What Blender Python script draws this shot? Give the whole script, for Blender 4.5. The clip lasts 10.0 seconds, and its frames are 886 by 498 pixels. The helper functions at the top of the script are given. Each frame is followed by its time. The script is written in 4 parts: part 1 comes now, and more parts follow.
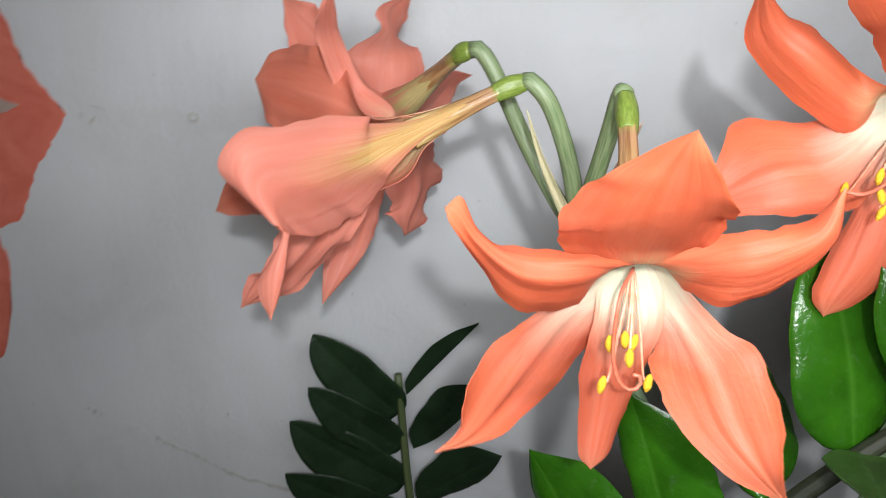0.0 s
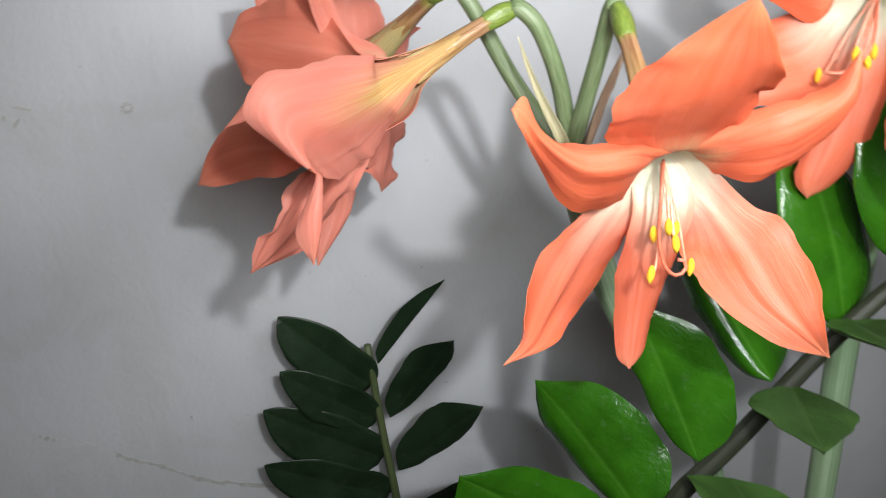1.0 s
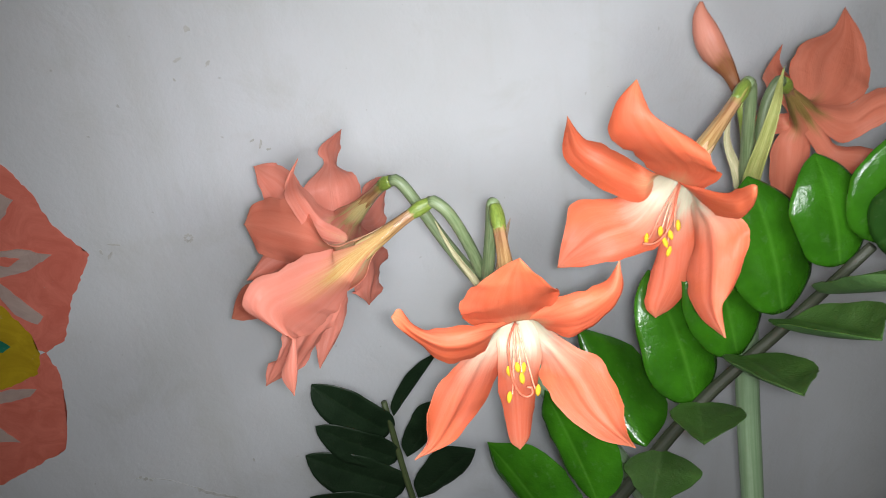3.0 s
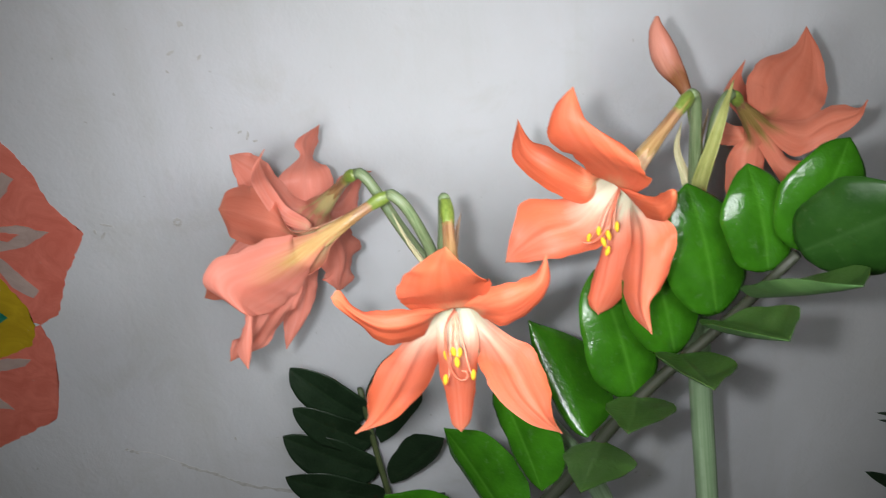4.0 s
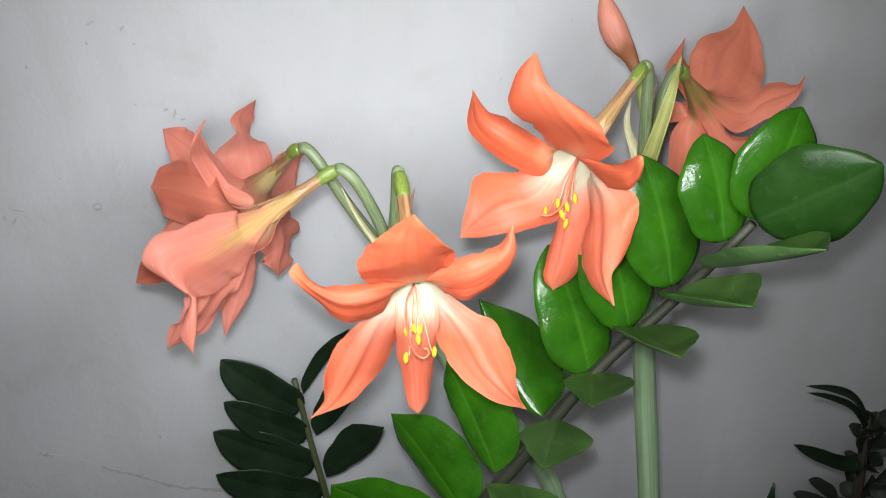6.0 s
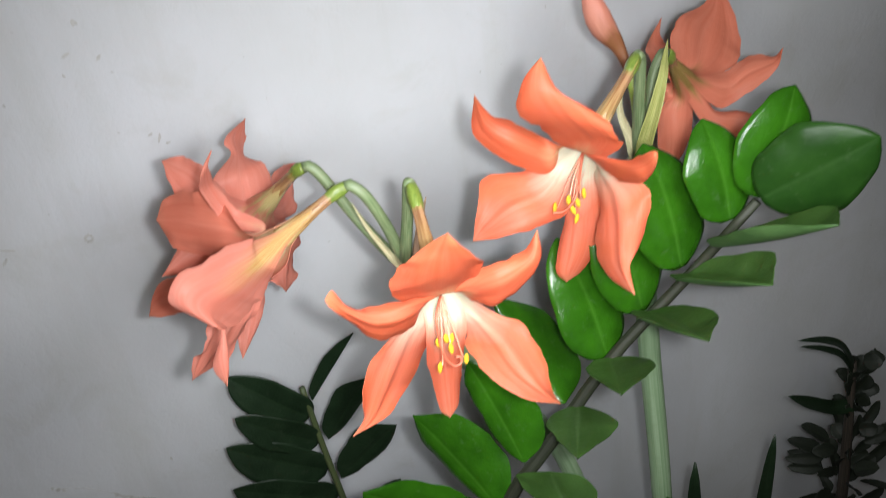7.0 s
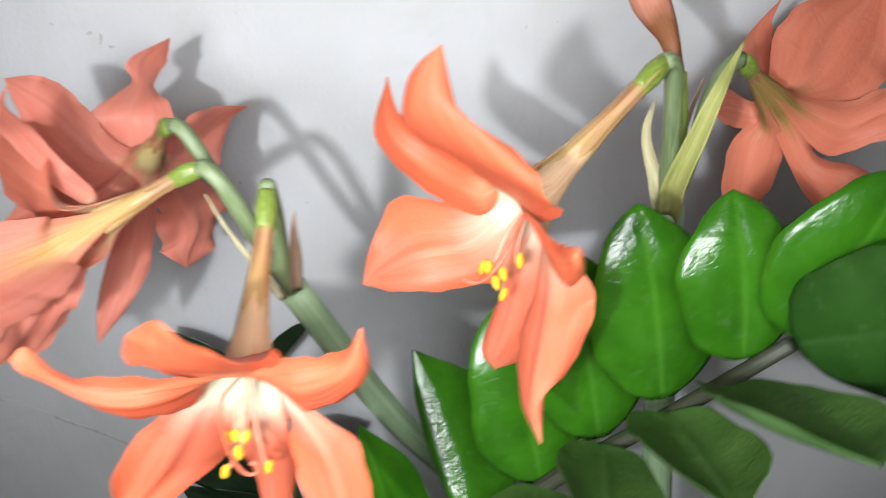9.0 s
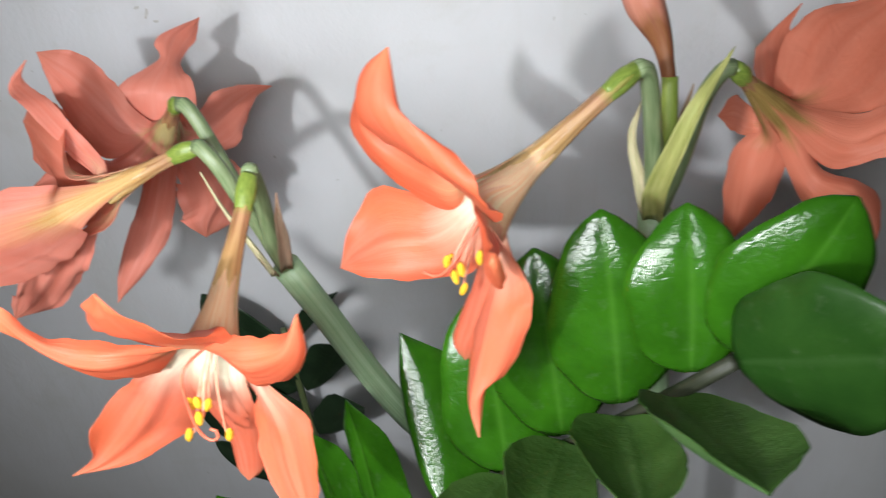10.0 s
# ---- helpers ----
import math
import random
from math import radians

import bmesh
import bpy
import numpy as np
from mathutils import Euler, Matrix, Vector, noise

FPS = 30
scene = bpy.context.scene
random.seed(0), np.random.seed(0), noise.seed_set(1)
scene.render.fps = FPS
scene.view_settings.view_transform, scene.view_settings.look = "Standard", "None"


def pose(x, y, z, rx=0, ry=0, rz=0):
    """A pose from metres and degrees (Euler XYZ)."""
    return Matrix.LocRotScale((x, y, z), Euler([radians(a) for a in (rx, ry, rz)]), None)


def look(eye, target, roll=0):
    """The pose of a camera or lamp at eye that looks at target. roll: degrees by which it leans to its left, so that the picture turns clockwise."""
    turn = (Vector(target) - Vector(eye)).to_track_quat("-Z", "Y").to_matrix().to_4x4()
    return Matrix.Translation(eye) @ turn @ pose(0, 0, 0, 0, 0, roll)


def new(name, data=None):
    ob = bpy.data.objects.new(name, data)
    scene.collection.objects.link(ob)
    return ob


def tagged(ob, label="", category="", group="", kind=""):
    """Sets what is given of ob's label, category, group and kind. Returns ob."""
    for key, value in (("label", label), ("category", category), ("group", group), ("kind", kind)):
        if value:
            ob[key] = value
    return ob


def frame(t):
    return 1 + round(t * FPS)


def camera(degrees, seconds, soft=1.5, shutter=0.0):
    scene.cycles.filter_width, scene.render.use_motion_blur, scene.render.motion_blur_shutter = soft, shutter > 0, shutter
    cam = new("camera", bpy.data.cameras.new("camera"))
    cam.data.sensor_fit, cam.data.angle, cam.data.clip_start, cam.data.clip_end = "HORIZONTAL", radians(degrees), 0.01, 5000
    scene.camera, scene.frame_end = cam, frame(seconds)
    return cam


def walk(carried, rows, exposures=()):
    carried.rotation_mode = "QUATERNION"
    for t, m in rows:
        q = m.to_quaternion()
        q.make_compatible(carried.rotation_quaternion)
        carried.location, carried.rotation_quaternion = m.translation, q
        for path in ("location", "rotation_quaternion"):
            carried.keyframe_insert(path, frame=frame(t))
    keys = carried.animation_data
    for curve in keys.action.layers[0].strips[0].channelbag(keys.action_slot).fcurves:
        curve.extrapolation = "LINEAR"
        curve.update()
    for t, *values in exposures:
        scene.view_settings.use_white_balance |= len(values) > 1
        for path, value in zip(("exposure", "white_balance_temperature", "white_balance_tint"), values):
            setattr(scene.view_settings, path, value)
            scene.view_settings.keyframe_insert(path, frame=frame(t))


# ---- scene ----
cam = camera(56.02, 10.0, soft=0.9, shutter=0.5)
PATH = [
    (0, (-0.0619, -0.0910, 0.7366), (-0.0459, 0.3435, 0.4897), 1.37),
    (0.2, (-0.0756, -0.0817, 0.7339), (-0.0367, 0.3522, 0.4885), -0.55),
    (0.5, (-0.1030, -0.0861, 0.7256), (-0.0400, 0.3454, 0.4810), 0.62),
    (0.7, (-0.1108, -0.0910, 0.7115), (-0.0357, 0.3394, 0.4684), 0.56),
    (1, (-0.1183, -0.0999, 0.7171), (-0.0279, 0.3246, 0.4689), -1.80),
    (1.2, (-0.1243, -0.0994, 0.7220), (-0.0120, 0.3190, 0.4724), -2.42),
    (1.5, (-0.1256, -0.1257, 0.7392), (-0.0403, 0.2955, 0.4837), -3.60),
    (1.7, (-0.1238, -0.1419, 0.7550), (-0.0583, 0.2870, 0.5064), -4.04),
    (2, (-0.1031, -0.1505, 0.7844), (-0.0417, 0.2803, 0.5382), -6.01),
    (2.2, (-0.0891, -0.1574, 0.8007), (-0.0305, 0.2729, 0.5529), -6.75),
    (2.5, (-0.0716, -0.1748, 0.8187), (-0.0241, 0.2567, 0.5706), -7.47),
    (2.7, (-0.0614, -0.1881, 0.8322), (-0.0227, 0.2436, 0.5828), -8.27),
    (3.8, (-0.0404, -0.2347, 0.8539), (-0.0092, 0.2007, 0.6100), -6.29),
    (4, (-0.0162, -0.2385, 0.8491), (0.0068, 0.1968, 0.6042), -6.42),
    (4.2, (-0.0125, -0.2297, 0.8471), (0.0257, 0.2009, 0.5959), -5.37),
    (4.5, (-0.0031, -0.2248, 0.8400), (0.0383, 0.2062, 0.5899), -4.94),
    (4.7, (0.0034, -0.2243, 0.8395), (0.0404, 0.2068, 0.5888), -4.81),
    (5, (0.0096, -0.2276, 0.8372), (0.0429, 0.2046, 0.5880), -4.40),
    (5.2, (0.0216, -0.2308, 0.8325), (0.0537, 0.2028, 0.5856), -4.28),
    (5.5, (0.0026, -0.2185, 0.8292), (0.0655, 0.2096, 0.5787), -3.22),
    (5.7, (-0.0229, -0.2266, 0.8244), (0.0512, 0.2012, 0.5765), -2.57),
    (6.8, (-0.0620, -0.2186, 0.8613), (0.0328, 0.1969, 0.5997), -7.78),
    (7, (-0.0748, -0.2136, 0.8538), (0.0269, 0.1975, 0.5880), -7.46),
    (7.2, (-0.0826, -0.2103, 0.8442), (0.0168, 0.1971, 0.5719), -6.70),
    (7.5, (-0.0905, -0.2106, 0.8318), (0.0116, 0.1989, 0.5637), -5.58),
    (7.7, (-0.0933, -0.2084, 0.8258), (0.0139, 0.2014, 0.5601), -5.14),
    (8, (-0.0899, -0.2010, 0.8278), (0.0073, 0.2085, 0.5579), -5.51),
    (8.2, (-0.0708, -0.1880, 0.8235), (0.0147, 0.2194, 0.5464), -6.00),
    (8.5, (-0.0233, -0.1584, 0.8225), (0.0301, 0.2460, 0.5334), -5.96),
    (8.7, (0.0209, -0.1295, 0.8108), (0.0351, 0.2848, 0.5313), -4.92),
    (9, (0.0803, -0.0753, 0.8084), (0.0720, 0.3237, 0.5072), -2.99),
    (9.2, (0.1044, -0.0627, 0.8094), (0.0646, 0.3276, 0.4994), -4.15),
    (9.3, (0.1091, -0.0633, 0.8119), (0.0580, 0.3209, 0.4960), -3.94),
    (9.5, (0.1232, -0.0601, 0.8158), (0.0553, 0.3200, 0.4981), -5.04),
    (9.7, (0.1342, -0.0641, 0.8184), (0.0744, 0.3200, 0.5039), -4.04),
    (9.8, (0.1356, -0.0691, 0.8227), (0.0769, 0.3110, 0.5031), -3.76),
    (10, (0.1279, -0.0752, 0.8173), (0.0650, 0.3110, 0.5060), -4.05),
]
walk(cam, [(t, look(eye, target, roll)) for t, eye, target, roll in PATH], [(0.0, -0.20), (1.0, -0.06), (2.0, -0.13), (2.5, -0.17), (4.0, -0.14), (5.5, -0.06), (7.0, -0.05), (8.0, 0.0), (8.5, 0.06), (9.0, 0.16), (9.5, 0.02), (10.0, -0.03)])

# ---- world and light ----
world = bpy.data.worlds.new("night")
scene.world = world
world.use_nodes = True
world.node_tree.nodes["Background"].inputs[0].default_value = (0.75, 0.82, 1.0, 1)
world.node_tree.nodes["Background"].inputs[1].default_value = 0.02

LED_AT = Vector((-0.045, -0.210, 0.846))


def lamp(name, kind, m, power, colour, size):
    data = bpy.data.lights.new(name, kind)
    data.energy, data.color = power, colour
    if kind == "AREA":
        data.shape, data.size, data.size_y = "ELLIPSE", size, size * 0.7
    else:
        data.shadow_soft_size = size
    ob = new(name, data)
    ob.matrix_world = m
    return ob


# the small white torch beside the lens: a sharp part where it stays longest, and three soft lamps added along the
# stretch that it is carried;
# and the weak room lamp whose soft shadow lies on the wall, widened as fill for the torch's shadows
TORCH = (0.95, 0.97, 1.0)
lamp("torch", "AREA", look(LED_AT, (0.055, 0.26, 0.52)), 0.76, TORCH, 0.022).data.spread = radians(105)
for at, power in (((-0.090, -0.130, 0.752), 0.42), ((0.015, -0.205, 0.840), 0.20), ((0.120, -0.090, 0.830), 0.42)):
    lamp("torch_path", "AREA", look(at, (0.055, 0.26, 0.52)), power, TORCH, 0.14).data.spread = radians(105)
lamp("room_lamp_fill", "AREA", look((-0.40, -1.5, 1.90), (0.1, 0.3, 0.5)), 2.6, (1.0, 0.93, 0.80), 0.80)


# ---- materials ----
class Nodes:
    """A small wrapper to string shader nodes together."""

    def __init__(self, name):
        self.mat = bpy.data.materials.new(name)
        self.mat.use_nodes = True
        self.tree = self.mat.node_tree
        self.bsdf = self.tree.nodes["Principled BSDF"]
        self.out = self.tree.nodes["Material Output"]

    def node(self, kind, **values):
        n = self.tree.nodes.new(kind)
        for key, value in values.items():
            n.inputs[key.replace("_", " ")].default_value = value
        return n

    def link(self, a, b):
        self.tree.links.new(a, b)

    def noise(self, scale, detail=4.0, rough=0.55, vector=None, distortion=0.0):
        n = self.node("ShaderNodeTexNoise", Scale=scale, Detail=detail, Roughness=rough, Distortion=distortion)
        if vector is not None:
            self.link(vector, n.inputs["Vector"])
        return n.outputs["Fac"]

    def ramp(self, fac, stops):
        n = self.tree.nodes.new("ShaderNodeValToRGB")
        while len(n.color_ramp.elements) < len(stops):
            n.color_ramp.elements.new(0.5)
        for e, (p, c) in zip(n.color_ramp.elements, stops):
            e.position, e.color = p, (*c, 1) if len(c) == 3 else c
        self.link(fac, n.inputs["Fac"])
        return n.outputs["Color"]

    def mix(self, fac, a, b, blend="MIX"):
        n = self.tree.nodes.new("ShaderNodeMix")
        n.data_type, n.blend_type = "RGBA", blend
        for value, at in ((fac, 0), (a, 6), (b, 7)):
            if isinstance(value, (int, float)):
                n.inputs[at].default_value = value
            elif isinstance(value, tuple):
                n.inputs[at].default_value = (*value, 1)
            else:
                self.link(value, n.inputs[at])
        return n.outputs[2]

    def maths(self, op, a, b=0.0, clamp=False):
        n = self.tree.nodes.new("ShaderNodeMath")
        n.operation, n.use_clamp = op, clamp
        for value, at in ((a, 0), (b, 1)):
            if isinstance(value, (int, float)):
                n.inputs[at].default_value = value
            else:
                self.link(value, n.inputs[at])
        return n.outputs[0]

    def bump(self, height, strength, distance=0.001, normal=None):
        n = self.node("ShaderNodeBump", Strength=strength, Distance=distance)
        self.link(height, n.inputs["Height"])
        if normal is not None:
            self.link(normal, n.inputs["Normal"])
        self.link(n.outputs["Normal"], self.bsdf.inputs["Normal"])
        return n.outputs["Normal"]

    def set(self, **values):
        for key, value in values.items():
            socket = self.bsdf.inputs[key.replace("_", " ")]
            if isinstance(value, (int, float)):
                socket.default_value = value
            elif isinstance(value, tuple):
                socket.default_value = (*value, 1) if len(value) == 3 else value
            else:
                self.link(value, socket)

    def object_coords(self):
        return self.tree.nodes.new("ShaderNodeTexCoord").outputs["Object"]

    def uv(self):
        n = self.tree.nodes.new("ShaderNodeSeparateXYZ")
        self.link(self.tree.nodes.new("ShaderNodeTexCoord").outputs["UV"], n.inputs[0])
        return n.outputs[0], n.outputs[1]

    def vector(self, x, y, z=0.0):
        n = self.tree.nodes.new("ShaderNodeCombineXYZ")
        for value, at in ((x, 0), (y, 1), (z, 2)):
            if isinstance(value, (int, float)):
                n.inputs[at].default_value = value
            else:
                self.link(value, n.inputs[at])
        return n.outputs[0]

    def random(self):
        return self.tree.nodes.new("ShaderNodeObjectInfo").outputs["Random"]


def plaster():
    m = Nodes("plaster")
    co = m.object_coords()
    xyz = m.tree.nodes.new("ShaderNodeSeparateXYZ")
    m.link(co, xyz.inputs[0])
    large = m.noise(3.2, 5, 0.6, co)
    mid = m.noise(16, 6, 0.62, co, 0.4)
    fine = m.noise(260, 4, 0.65, co)
    runs = m.noise(1.0, 5, 0.6, m.vector(m.maths("MULTIPLY", xyz.outputs[0], 34.0), xyz.outputs[1], m.maths("MULTIPLY", xyz.outputs[2], 3.5)), 0.3)
    specks = m.noise(120, 2, 0.5, co)
    tone = m.ramp(large, [(0.3, (0.60, 0.61, 0.605)), (0.7, (0.72, 0.74, 0.775))])
    tone = m.mix(m.maths("MULTIPLY", m.ramp(mid, [(0.56, (0, 0, 0)), (0.78, (1, 1, 1))]), 0.40), tone, (0.52, 0.52, 0.47))
    tone = m.mix(m.maths("MULTIPLY", m.ramp(runs, [(0.52, (0, 0, 0)), (0.74, (1, 1, 1))]), 0.30), tone, (0.56, 0.57, 0.54))
    tone = m.mix(m.maths("MULTIPLY", m.ramp(specks, [(0.73, (0, 0, 0)), (0.78, (1, 1, 1))]), 0.55), tone, (0.40, 0.40, 0.37))
    m.set(Base_Color=tone, Roughness=0.62, Specular_IOR_Level=0.3)
    rough = m.maths("ADD", m.maths("MULTIPLY", mid, 1.4), m.maths("MULTIPLY", fine, 0.30))
    m.bump(rough, 0.6, 0.0016)
    return m.mat


def paint(name, colour, dark, scale=38):
    m = Nodes(name)
    co = m.object_coords()
    strokes = m.noise(scale, 6, 0.65, co, 0.8)
    worn = m.noise(95, 4, 0.7, co)
    tone = m.ramp(strokes, [(0.36, dark), (0.62, colour)])
    tone = m.mix(m.ramp(worn, [(0.66, (0, 0, 0)), (0.74, (0.45, 0.45, 0.45))]), tone, (0.6, 0.5, 0.45))
    m.set(Base_Color=tone, Roughness=0.7, Specular_IOR_Level=0.25)
    m.bump(m.maths("ADD", strokes, m.maths("MULTIPLY", worn, 0.5)), 0.4, 0.0008)
    return m.mat


def petal_material(name, deep, pale, throat, rib_tone, tip, throat_at, vein, soft, margin=0.0, along=0.30, warm=0.0):
    m = Nodes(name)
    u, v = m.uv()
    wide = m.vector(m.maths("MULTIPLY", u, 7.0), m.maths("MULTIPLY", v, 1.6), m.random())
    fine = m.vector(m.maths("MULTIPLY", u, 60.0), m.maths("MULTIPLY", v, 3.0), m.random())
    streak = m.noise(1.0, 4, 0.6, wide, 0.5)
    veins = m.noise(1.0, 3, 0.6, fine, 0.3)
    blotch = m.noise(65, 3, 0.55, m.object_coords())
    tone = m.mix(m.ramp(streak, [(0.20, (0, 0, 0)), (0.82, (1, 1, 1))]), deep, pale)
    tone = m.mix(m.maths("MULTIPLY", m.ramp(veins, [(0.50, (0, 0, 0)), (0.7, (1, 1, 1))]), vein), tone, deep)
    tone = m.mix(m.maths("MULTIPLY", blotch, 0.25), tone, pale)
    tone = m.mix(m.ramp(m.maths("ABSOLUTE", m.maths("SUBTRACT", u, 0.5)), [(0.24, (0, 0, 0)), (0.48, (margin, margin, margin))]), tone, deep)
    if warm:
        patch = m.ramp(m.noise(34, 4, 0.6, m.object_coords(), 0.4), [(0.40, (0, 0, 0)), (0.66, (warm, warm, warm))])
        tone = m.mix(patch, tone, (0.84, 0.190, 0.060))
    # the pale star in the throat runs out along the midrib
    rib = m.maths("ABSOLUTE", m.maths("SUBTRACT", u, 0.5))
    reach = m.maths("ADD", m.maths("ADD", v, m.maths("MULTIPLY", rib, along)), m.maths("MULTIPLY", m.maths("SUBTRACT", streak, 0.5), 0.22))
    star = m.ramp(reach, [(throat_at * 0.80, (1, 1, 1)), (throat_at, (0.42, 0.42, 0.42)), (throat_at * 1.40, (0, 0, 0))])
    inner = m.mix(m.maths("MULTIPLY", m.ramp(veins, [(0.42, (0, 0, 0)), (0.60, (1, 1, 1))]), 0.75), throat, rib_tone)
    tone = m.mix(star, tone, inner)
    tone = m.mix(m.ramp(v, [(0.9, (0, 0, 0)), (1.0, (0.55, 0.55, 0.55))]), tone, tip)
    tone = m.mix(m.ramp(rib, [(0.47, (0, 0, 0)), (0.5, (0.22, 0.22, 0.22))]), tone, tip)
    m.set(Base_Color=tone, Roughness=0.46, Specular_IOR_Level=0.32)
    relief = m.maths("ADD", m.maths("ADD", m.maths("MULTIPLY", streak, 1.0), m.maths("MULTIPLY", veins, 0.28)), m.maths("MULTIPLY", m.noise(110, 4, 0.6, m.object_coords(), 0.5), 0.9))
    m.bump(relief, 0.46, 0.0012)
    glow = m.node("ShaderNodeBsdfTranslucent")
    m.link(tone, glow.inputs["Color"])
    add = m.tree.nodes.new("ShaderNodeMixShader")
    add.inputs[0].default_value = soft
    m.link(m.bsdf.outputs[0], add.inputs[1])
    m.link(glow.outputs[0], add.inputs[2])
    m.link(add.outputs[0], m.out.inputs["Surface"])
    return m.mat


def leaf_material(name, dark, light, rib, rough, relief, gloss=0.5):
    m = Nodes(name)
    u, v = m.uv()
    co = m.object_coords()
    cloud = m.noise(38, 4, 0.6, co)
    cells = m.node("ShaderNodeTexVoronoi", Scale=420.0)
    cells.feature = "DISTANCE_TO_EDGE"
    m.link(co, cells.inputs["Vector"])
    crease = m.ramp(cells.outputs["Distance"], [(0.0, (0, 0, 0)), (0.12, (1, 1, 1))])
    dust = m.noise(160, 5, 0.7, co)
    tone = m.mix(m.ramp(cloud, [(0.35, (0, 0, 0)), (0.68, (1, 1, 1))]), dark, light)
    off = m.maths("ABSOLUTE", m.maths("SUBTRACT", u, 0.5))
    line = m.ramp(off, [(0.0, (0.34, 0.34, 0.34)), (0.018, (0.2, 0.2, 0.2)), (0.045, (0, 0, 0))])
    tone = m.mix(line, tone, rib)
    tone = m.mix(m.maths("MULTIPLY", m.ramp(dust, [(0.58, (0, 0, 0)), (0.75, (1, 1, 1))]), 0.08), tone, (0.30, 0.31, 0.24))
    side = m.noise(1.0, 2, 0.5, m.vector(m.maths("MULTIPLY", off, 6.0), m.maths("SUBTRACT", m.maths("MULTIPLY", v, 18.0), m.maths("MULTIPLY", off, 9.0)), m.random()))
    tone = m.mix(m.maths("MULTIPLY", side, 0.3), tone, dark)
    m.set(Base_Color=tone, Roughness=m.maths("ADD", m.maths("MULTIPLY", cloud, 0.14), rough), Specular_IOR_Level=gloss)
    low = m.noise(150, 3, 0.6, co)
    crinkle = m.noise(330, 2, 0.5, co, 0.6)
    m.bump(m.maths("ADD", m.maths("ADD", m.maths("MULTIPLY", crease, 0.08), low), m.maths("MULTIPLY", crinkle, 1.5)), relief, 0.0007)
    return m.mat


def stem_material(name, a, b, scale=90, rough=0.42):
    m = Nodes(name)
    u, v = m.uv()
    streak = m.noise(1.0, 4, 0.6, m.vector(m.maths("MULTIPLY", u, 26.0), m.maths("MULTIPLY", v, 5.0), m.random()))
    spots = m.noise(scale, 4, 0.6, m.object_coords())
    tone = m.mix(m.ramp(streak, [(0.36, (0, 0, 0)), (0.66, (1, 1, 1))]), a, b)
    tone = m.mix(m.maths("MULTIPLY", m.ramp(spots, [(0.5, (0, 0, 0)), (0.72, (1, 1, 1))]), 0.35), tone, a)
    m.set(Base_Color=tone, Roughness=rough, Specular_IOR_Level=0.45)
    m.bump(m.maths("ADD", streak, m.maths("MULTIPLY", spots, 0.4)), 0.4, 0.0007)
    return m.mat


def tube_material():
    """The flower's tube: green at the ovary's end, then brown with rust stripes, pale yellow at the flare."""
    m = Nodes("flower_tube")
    u, v = m.uv()
    stripe = m.noise(1.0, 3, 0.6, m.vector(m.maths("MULTIPLY", u, 14.0), m.maths("MULTIPLY", v, 1.2), m.random()), 0.3)
    base = m.ramp(v, [(0.0, (0.20, 0.26, 0.04)), (0.22, (0.30, 0.27, 0.09)), (0.30, (0.36, 0.20, 0.105)), (0.40, (0.36, 0.21, 0.10)), (0.66, (0.44, 0.28, 0.12)), (1.0, (0.62, 0.48, 0.22))])
    rust = m.ramp(v, [(0.0, (0.16, 0.20, 0.03)), (0.22, (0.22, 0.18, 0.05)), (0.30, (0.20, 0.095, 0.045)), (0.5, (0.23, 0.11, 0.04)), (1.0, (0.36, 0.19, 0.05))])
    tone = m.mix(m.ramp(stripe, [(0.44, (0, 0, 0)), (0.6, (1, 1, 1))]), base, rust)
    m.set(Base_Color=tone, Roughness=0.27, Specular_IOR_Level=0.5)
    m.bump(stripe, 0.6, 0.001)
    return m.mat


def plain(name, colour, dark, scale, rough=0.6, relief=0.4):
    m = Nodes(name)
    co = m.object_coords()
    n = m.noise(scale, 5, 0.6, co)
    big = m.noise(scale * 0.12, 3, 0.6, co)
    tone = m.mix(m.ramp(n, [(0.35, (0, 0, 0)), (0.68, (1, 1, 1))]), dark, colour)
    tone = m.mix(m.maths("MULTIPLY", big, 0.35), tone, dark)
    m.set(Base_Color=tone, Roughness=rough)
    m.bump(n, relief, 0.001)
    return m.mat


PLASTER = plaster()
# upper petals deeper, lower paler: slanting and frontal light put into their colour
PETAL_UP_DIM = petal_material("upper_petal_inside_dim", (0.69, 0.118, 0.046), (0.81, 0.228, 0.125), (0.70, 0.66, 0.36), (0.74, 0.46, 0.26), (0.82, 0.30, 0.14), 0.31, 0.34, 0.36, 0.3, 0.24, 0.36)
PETAL_LOW_LIT = petal_material("lower_petal_inside_lit", (0.73, 0.138, 0.060), (0.83, 0.285, 0.185), (0.73, 0.77, 0.59), (0.76, 0.64, 0.50), (0.80, 0.34, 0.20), 0.405, 0.30, 0.36, 0.60, 0.16, 0.40)
PETAL_OUT = petal_material("petal_outside", (0.71, 0.205, 0.133), (0.82, 0.352, 0.272), (0.84, 0.68, 0.44), (0.76, 0.32, 0.13), (0.66, 0.24, 0.15), 0.36, 0.10, 0.36)
PETAL_STREAKED = petal_material("streaked_petal_outside", (0.71, 0.205, 0.133), (0.82, 0.352, 0.272), (0.70, 0.52, 0.22), (0.62, 0.29, 0.08), (0.66, 0.24, 0.15), 0.43, 0.10, 0.36, 0.0, 0.62)
PETAL_BACK = petal_material("petal_back", (0.71, 0.205, 0.133), (0.82, 0.352, 0.272), (0.68, 0.58, 0.28), (0.50, 0.38, 0.13), (0.66, 0.24, 0.15), 0.255, 0.10, 0.36)
